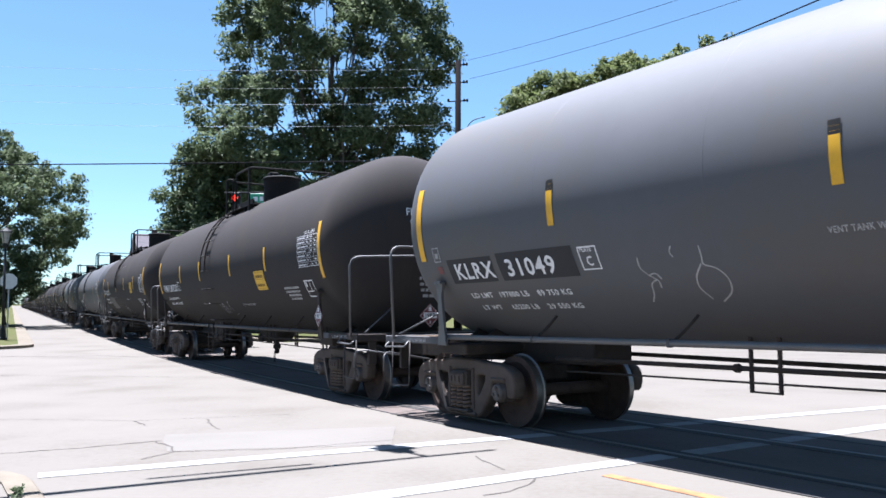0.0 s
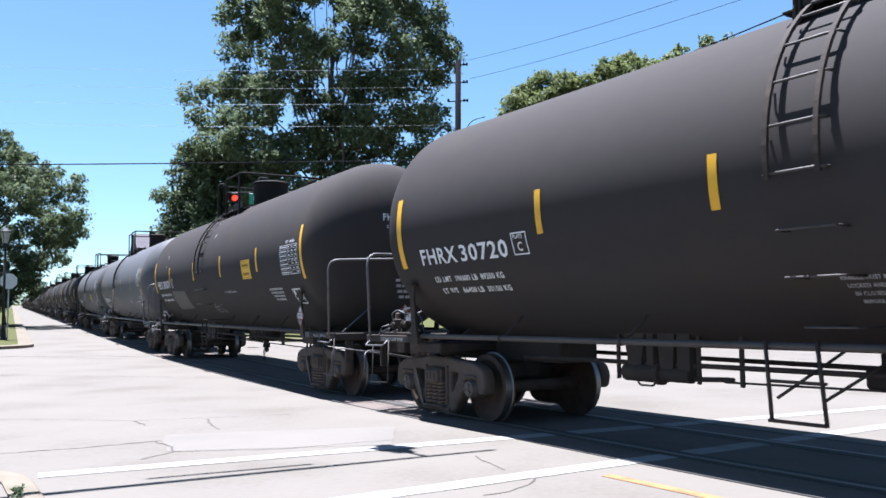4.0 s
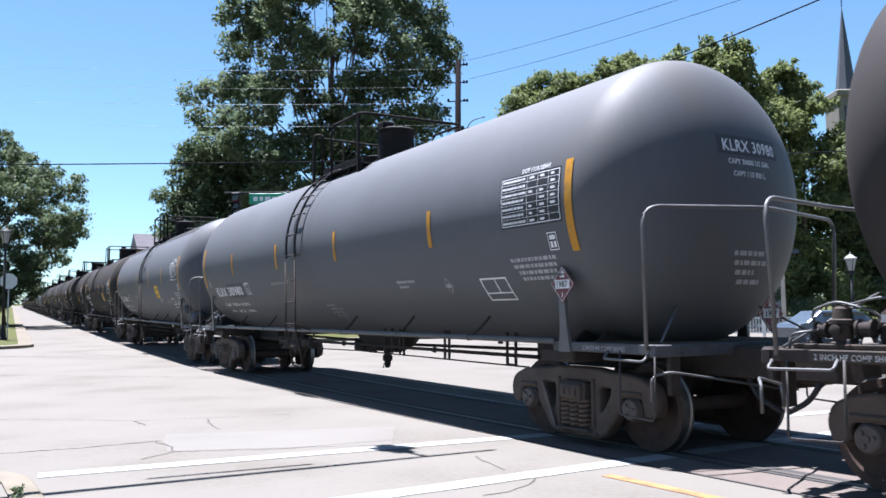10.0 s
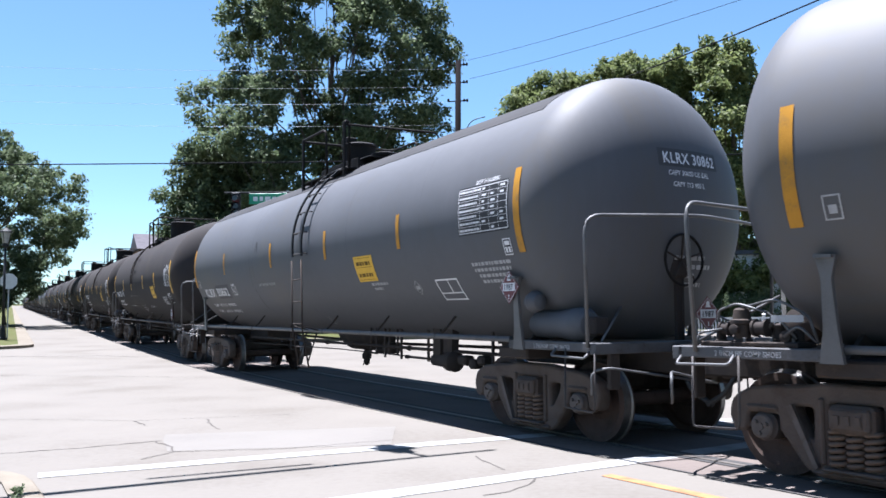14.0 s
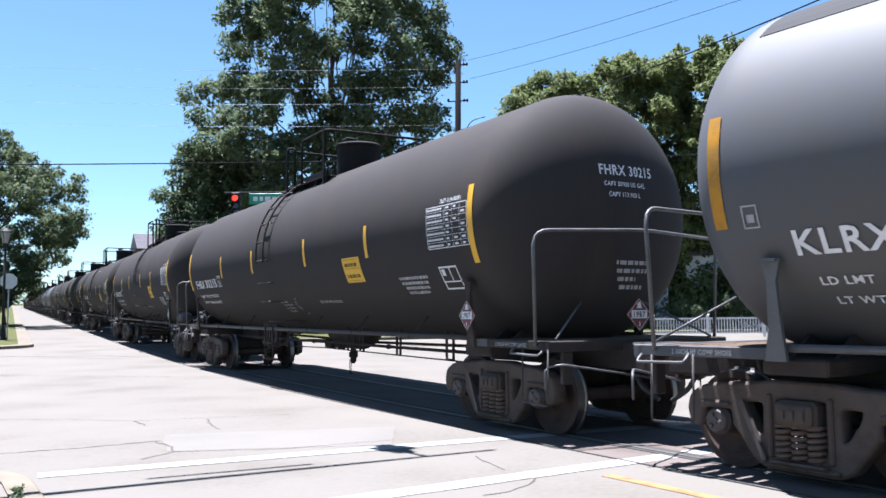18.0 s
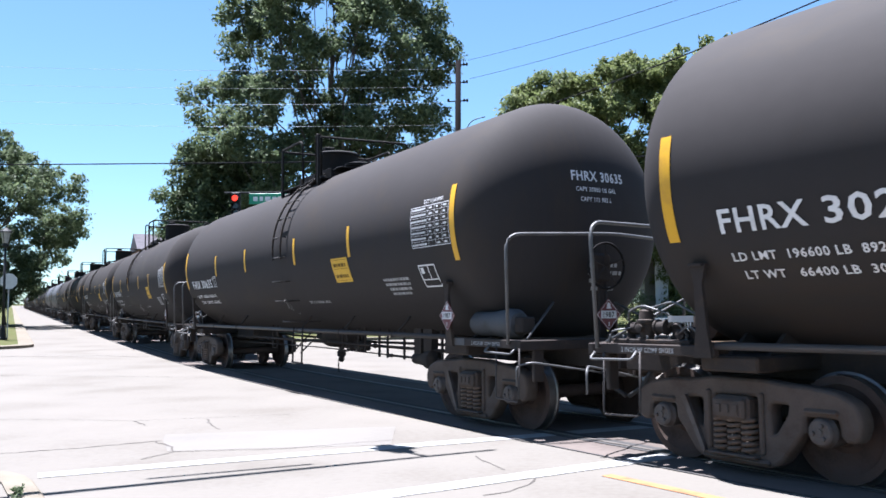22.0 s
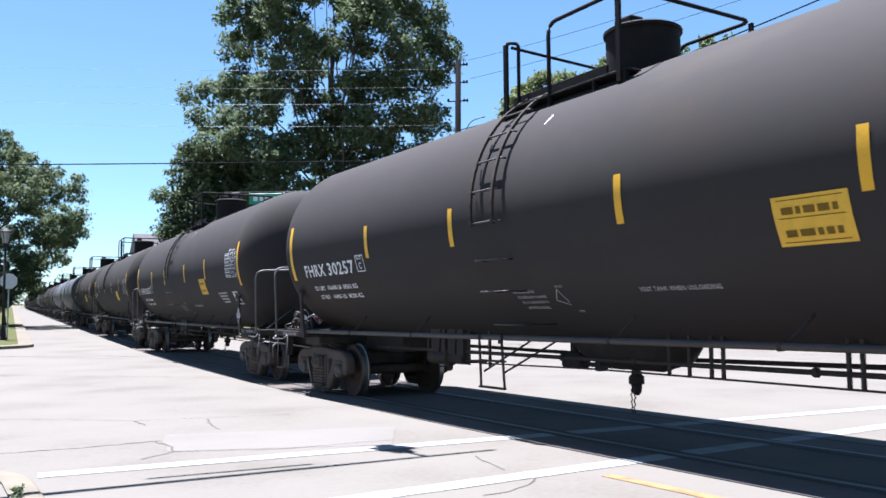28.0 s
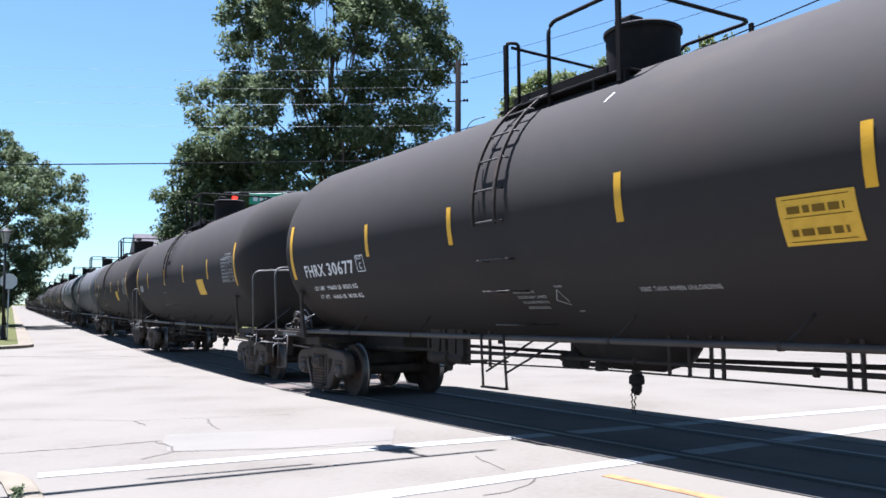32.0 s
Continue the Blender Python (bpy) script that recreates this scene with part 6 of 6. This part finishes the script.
part("roof", box((-5.4, -0.5, 5.2), (5.4, 6.2, 5.5)), M["slate"], hall)
for k in range(3):
    c = -2.7 + 2.7 * k
    w = part("window", box((c - 0.5, 1.52, 1.0), (c + 0.5, 1.6, 3.8)), M["stucco"], hall)
    part("pane", box((c - 0.42, 1.50, 1.08), (c + 0.42, 1.53, 3.72)), M["glass"], w)

fx0, fy0, fx1, fy1 = 11.0, 44.5, 19.0, 42.5
fdir = Vector((fx1 - fx0, fy1 - fy0, 0))
flen = fdir.length
fence = empty("picket_fence", Matrix.Translation((fx0, fy0, lie(fx0, fy0))) @ Matrix.Rotation(math.atan2(fdir.y, fdir.x), 4, "Z"), label="low white railing fence along the lawn", category="fence")
part("top_rail", box((0, -0.03, 0.92), (flen, 0.03, 1.0)), M["stucco"], fence)
part("bottom_rail", box((0, -0.03, 0.18), (flen, 0.03, 0.25)), M["stucco"], fence)
pk = mesh_of(box((-0.025, -0.02, 0.25), (0.025, 0.02, 0.92)), "picket", M["stucco"])
for k in range(int(flen / 0.14)):
    part("picket", pk, None, fence, m=Matrix.Translation((0.07 + 0.14 * k, 0, 0)))
po = mesh_of(add_lathe(box((-0.07, -0.07, 0), (0.07, 0.07, 1.08), 0.01), [(1.08, 0.09), (1.14, 0.1), (1.2, 0.04)], "z", 8), "post", M["stucco"])
for k in range(4):
    part("post", po, None, fence, m=Matrix.Translation((flen * k / 3, 0, 0)))
rnd = random.Random(9)
me = leaf_cloud(rnd, [(17.0 + rnd.uniform(-8, 9), 56.5 + rnd.uniform(-1, 1.5), lie(16, 56) + rnd.uniform(0.3, 2.3), rnd.uniform(0.6, 1.1)) for _ in range(44)], 34000, 0.075)
me.materials.append(M["leaf"])
tagged(new("hedge", me), label="dense green shrubs behind the white fence", category="hedge", kind="stuff")


def parked_car(x, y, turn, label):
    z = lie(x, y) + 0.0
    car = empty("parked_car", Matrix.Translation((x, y, z)) @ Matrix.Rotation(radians(turn), 4, "Z"), label=label, category="car")
    side = [(-2.2, 0.35), (-2.25, 0.75), (-2.1, 0.92), (-1.75, 0.98), (-1.1, 1.42), (0.45, 1.46), (1.15, 1.02), (2.05, 0.88), (2.28, 0.68), (2.28, 0.35)]
    bm = bmesh.new()
    rows = []
    for yy, k in ((-0.88, 0.0), (-0.80, 1.0), (0.80, 1.0), (0.88, 0.0)):
        rows.append([bm.verts.new((px_ * (0.985 if k == 0 else 1), yy * (0.86 if pz_ > 1.2 else 1), pz_ - (0.0 if k else 0.03))) for px_, pz_ in side])
    for s, t in zip(rows, rows[1:]):
        for i in range(len(side) - 1):
            bm.faces.new((s[i], s[i + 1], t[i + 1], t[i]))
    bm.faces.new(rows[0][::-1])
    bm.faces.new(rows[-1])
    part("body", bm, M["carblue"], car, smooth=False)
    for s in (-1, 1):
        for a, b in (((-1.05, -0.15)), ((-0.05, 0.75))):
            part("side_window", box((a, s * 0.80 - 0.02, 1.02), (b, s * 0.80 + 0.02, 1.36), 0.02), M["glass"], car)
        for wx in (-1.4, 1.4):
            w = part("wheel", lathe([(s * 0.70, 0.1), (s * 0.70, 0.31), (s * 0.74, 0.33), (s * 0.88, 0.33), (s * 0.90, 0.30), (s * 0.90, 0.1)], "y", 20, (wx, 0, 0.33)), M["rubber"], car)
            part("rim", lathe([(s * 0.885, 0.20), (s * 0.905, 0.18), (s * 0.905, 0.04)], "y", 14, (wx, 0, 0.33)), M["steel"], w)
    return car


parked_car(16.2, 35.0, 8, "dull blue car parked beyond the track")
parked_car(21.8, 36.4, 8, "second blue-gray car parked beyond the track")

# weeds at the worn kerb corner
rnd = random.Random(4)
me = leaf_cloud(rnd, [(*at(4.3 + rnd.uniform(-0.2, 0.3), 6.75 + rnd.uniform(-0.15, 0.25), 0.07), rnd.uniform(0.03, 0.07)) for _ in range(7)], 300, 0.02)
me.materials.append(M["leaf"])
tagged(new("kerb_weeds", me), label="small green weeds in the kerb joint", category="weeds", kind="stuff")


# ---- what moves ----
CLOCK = [(0, 0.26), (1, 4.52), (2, 8.85), (3, 13.22), (3.5, 15.41), (5.5, 24.05), (7, 30.36), (9, 38.78), (10.5, 45.12), (12, 51.63), (14, 60.13), (16.5, 71.08), (18, 77.6), (20, 86.37), (22, 95.17), (24, 103.96), (25.5, 110.63), (27.5, 119.68), (29, 126.45), (30.5, 133.2), (32, 139.93)]


def run(t):
    """How far the train has come at t seconds, smoothly between the rows of CLOCK."""
    k = max(0, min(len(CLOCK) - 2, sum(1 for a, _ in CLOCK if a <= t) - 1))

    def slope(i):
        i0, i1 = max(i - 1, 0), min(i + 1, len(CLOCK) - 1)
        return (CLOCK[i1][1] - CLOCK[i0][1]) / (CLOCK[i1][0] - CLOCK[i0][0])
    (a, p), (b, q) = CLOCK[k], CLOCK[k + 1]
    h = b - a
    x = (t - a) / h
    return (1 + 2 * x) * (1 - x) ** 2 * p + x * (1 - x) ** 2 * h * slope(k) + x * x * (3 - 2 * x) * q + x * x * (x - 1) * h * slope(k + 1)


def car_pose(lead):
    """The pose of a car whose leading truck stands at that length of the track."""
    a, b = at(lead, 0), at(lead - 2 * BOGIE, 0)
    x = (a - b).normalized()
    y = Vector((0, 0, 1)).cross(x).normalized()
    z = x.cross(y)
    m = Matrix((x, y, z)).transposed().to_4x4()
    m.translation = (a + b) / 2
    return m, math.atan2(x.y, x.x)


SLACK = {1: 0.12, 4: 0.13, 8: 0.10}
START = [-20.36 + 18.088 * (2 - k) + SLACK.get(k, 0.0) for k in range(len(cars))]


def flashes():
    """The turn of the red lamp's lens: lit face out for half a second in each 1.07 s."""
    rows, out = [(0.0, 0.0)], 1.0
    while out < SECONDS:
        for start, turn in ((out, 0.0), (out + 0.58, 180.0)):
            rows += [(start + k / FPS, turn + 60.0 * k) for k in range(4) if 0 < start + k / FPS < SECONDS]
        out += 1.07
    rows.append((SECONDS, rows[-1][1]))
    return [(t, pose(-11.35, -1.89, 6.36, 0, 0, a)) for t, a in rows]


def motions():
    walk(beacon, flashes())
    for k, car in enumerate(cars):
        rows, turns = [], {1: [], -1: []}
        for i in range(65):
            t = i * 0.5
            lead = START[k] + run(t)
            m, h = car_pose(lead)
            rows.append((t, m))
            for s in (1, -1):
                turns[s].append((t, pose(TRUCK_AT[s], 0, 0, 0, 0, math.degrees(heading(lead - (0 if s > 0 else 2 * BOGIE)) - h))))
        walk(car, rows)
        if k > 11:
            continue
        for truck in [o for o in car.children if o.name.startswith("truck")]:
            s = 1 if truck.location.x > 0 else -1
            walk(truck, turns[s])
            for ws in [o for o in truck.children if o.name.startswith("wheelset")]:
                x = ws.location.x
                walk(ws, [(i * 4 / FPS, pose(x, 0, 0.457, 0, math.degrees(run(i * 4 / FPS) / 0.457) % 360, 0)) for i in range(241)])


motions()
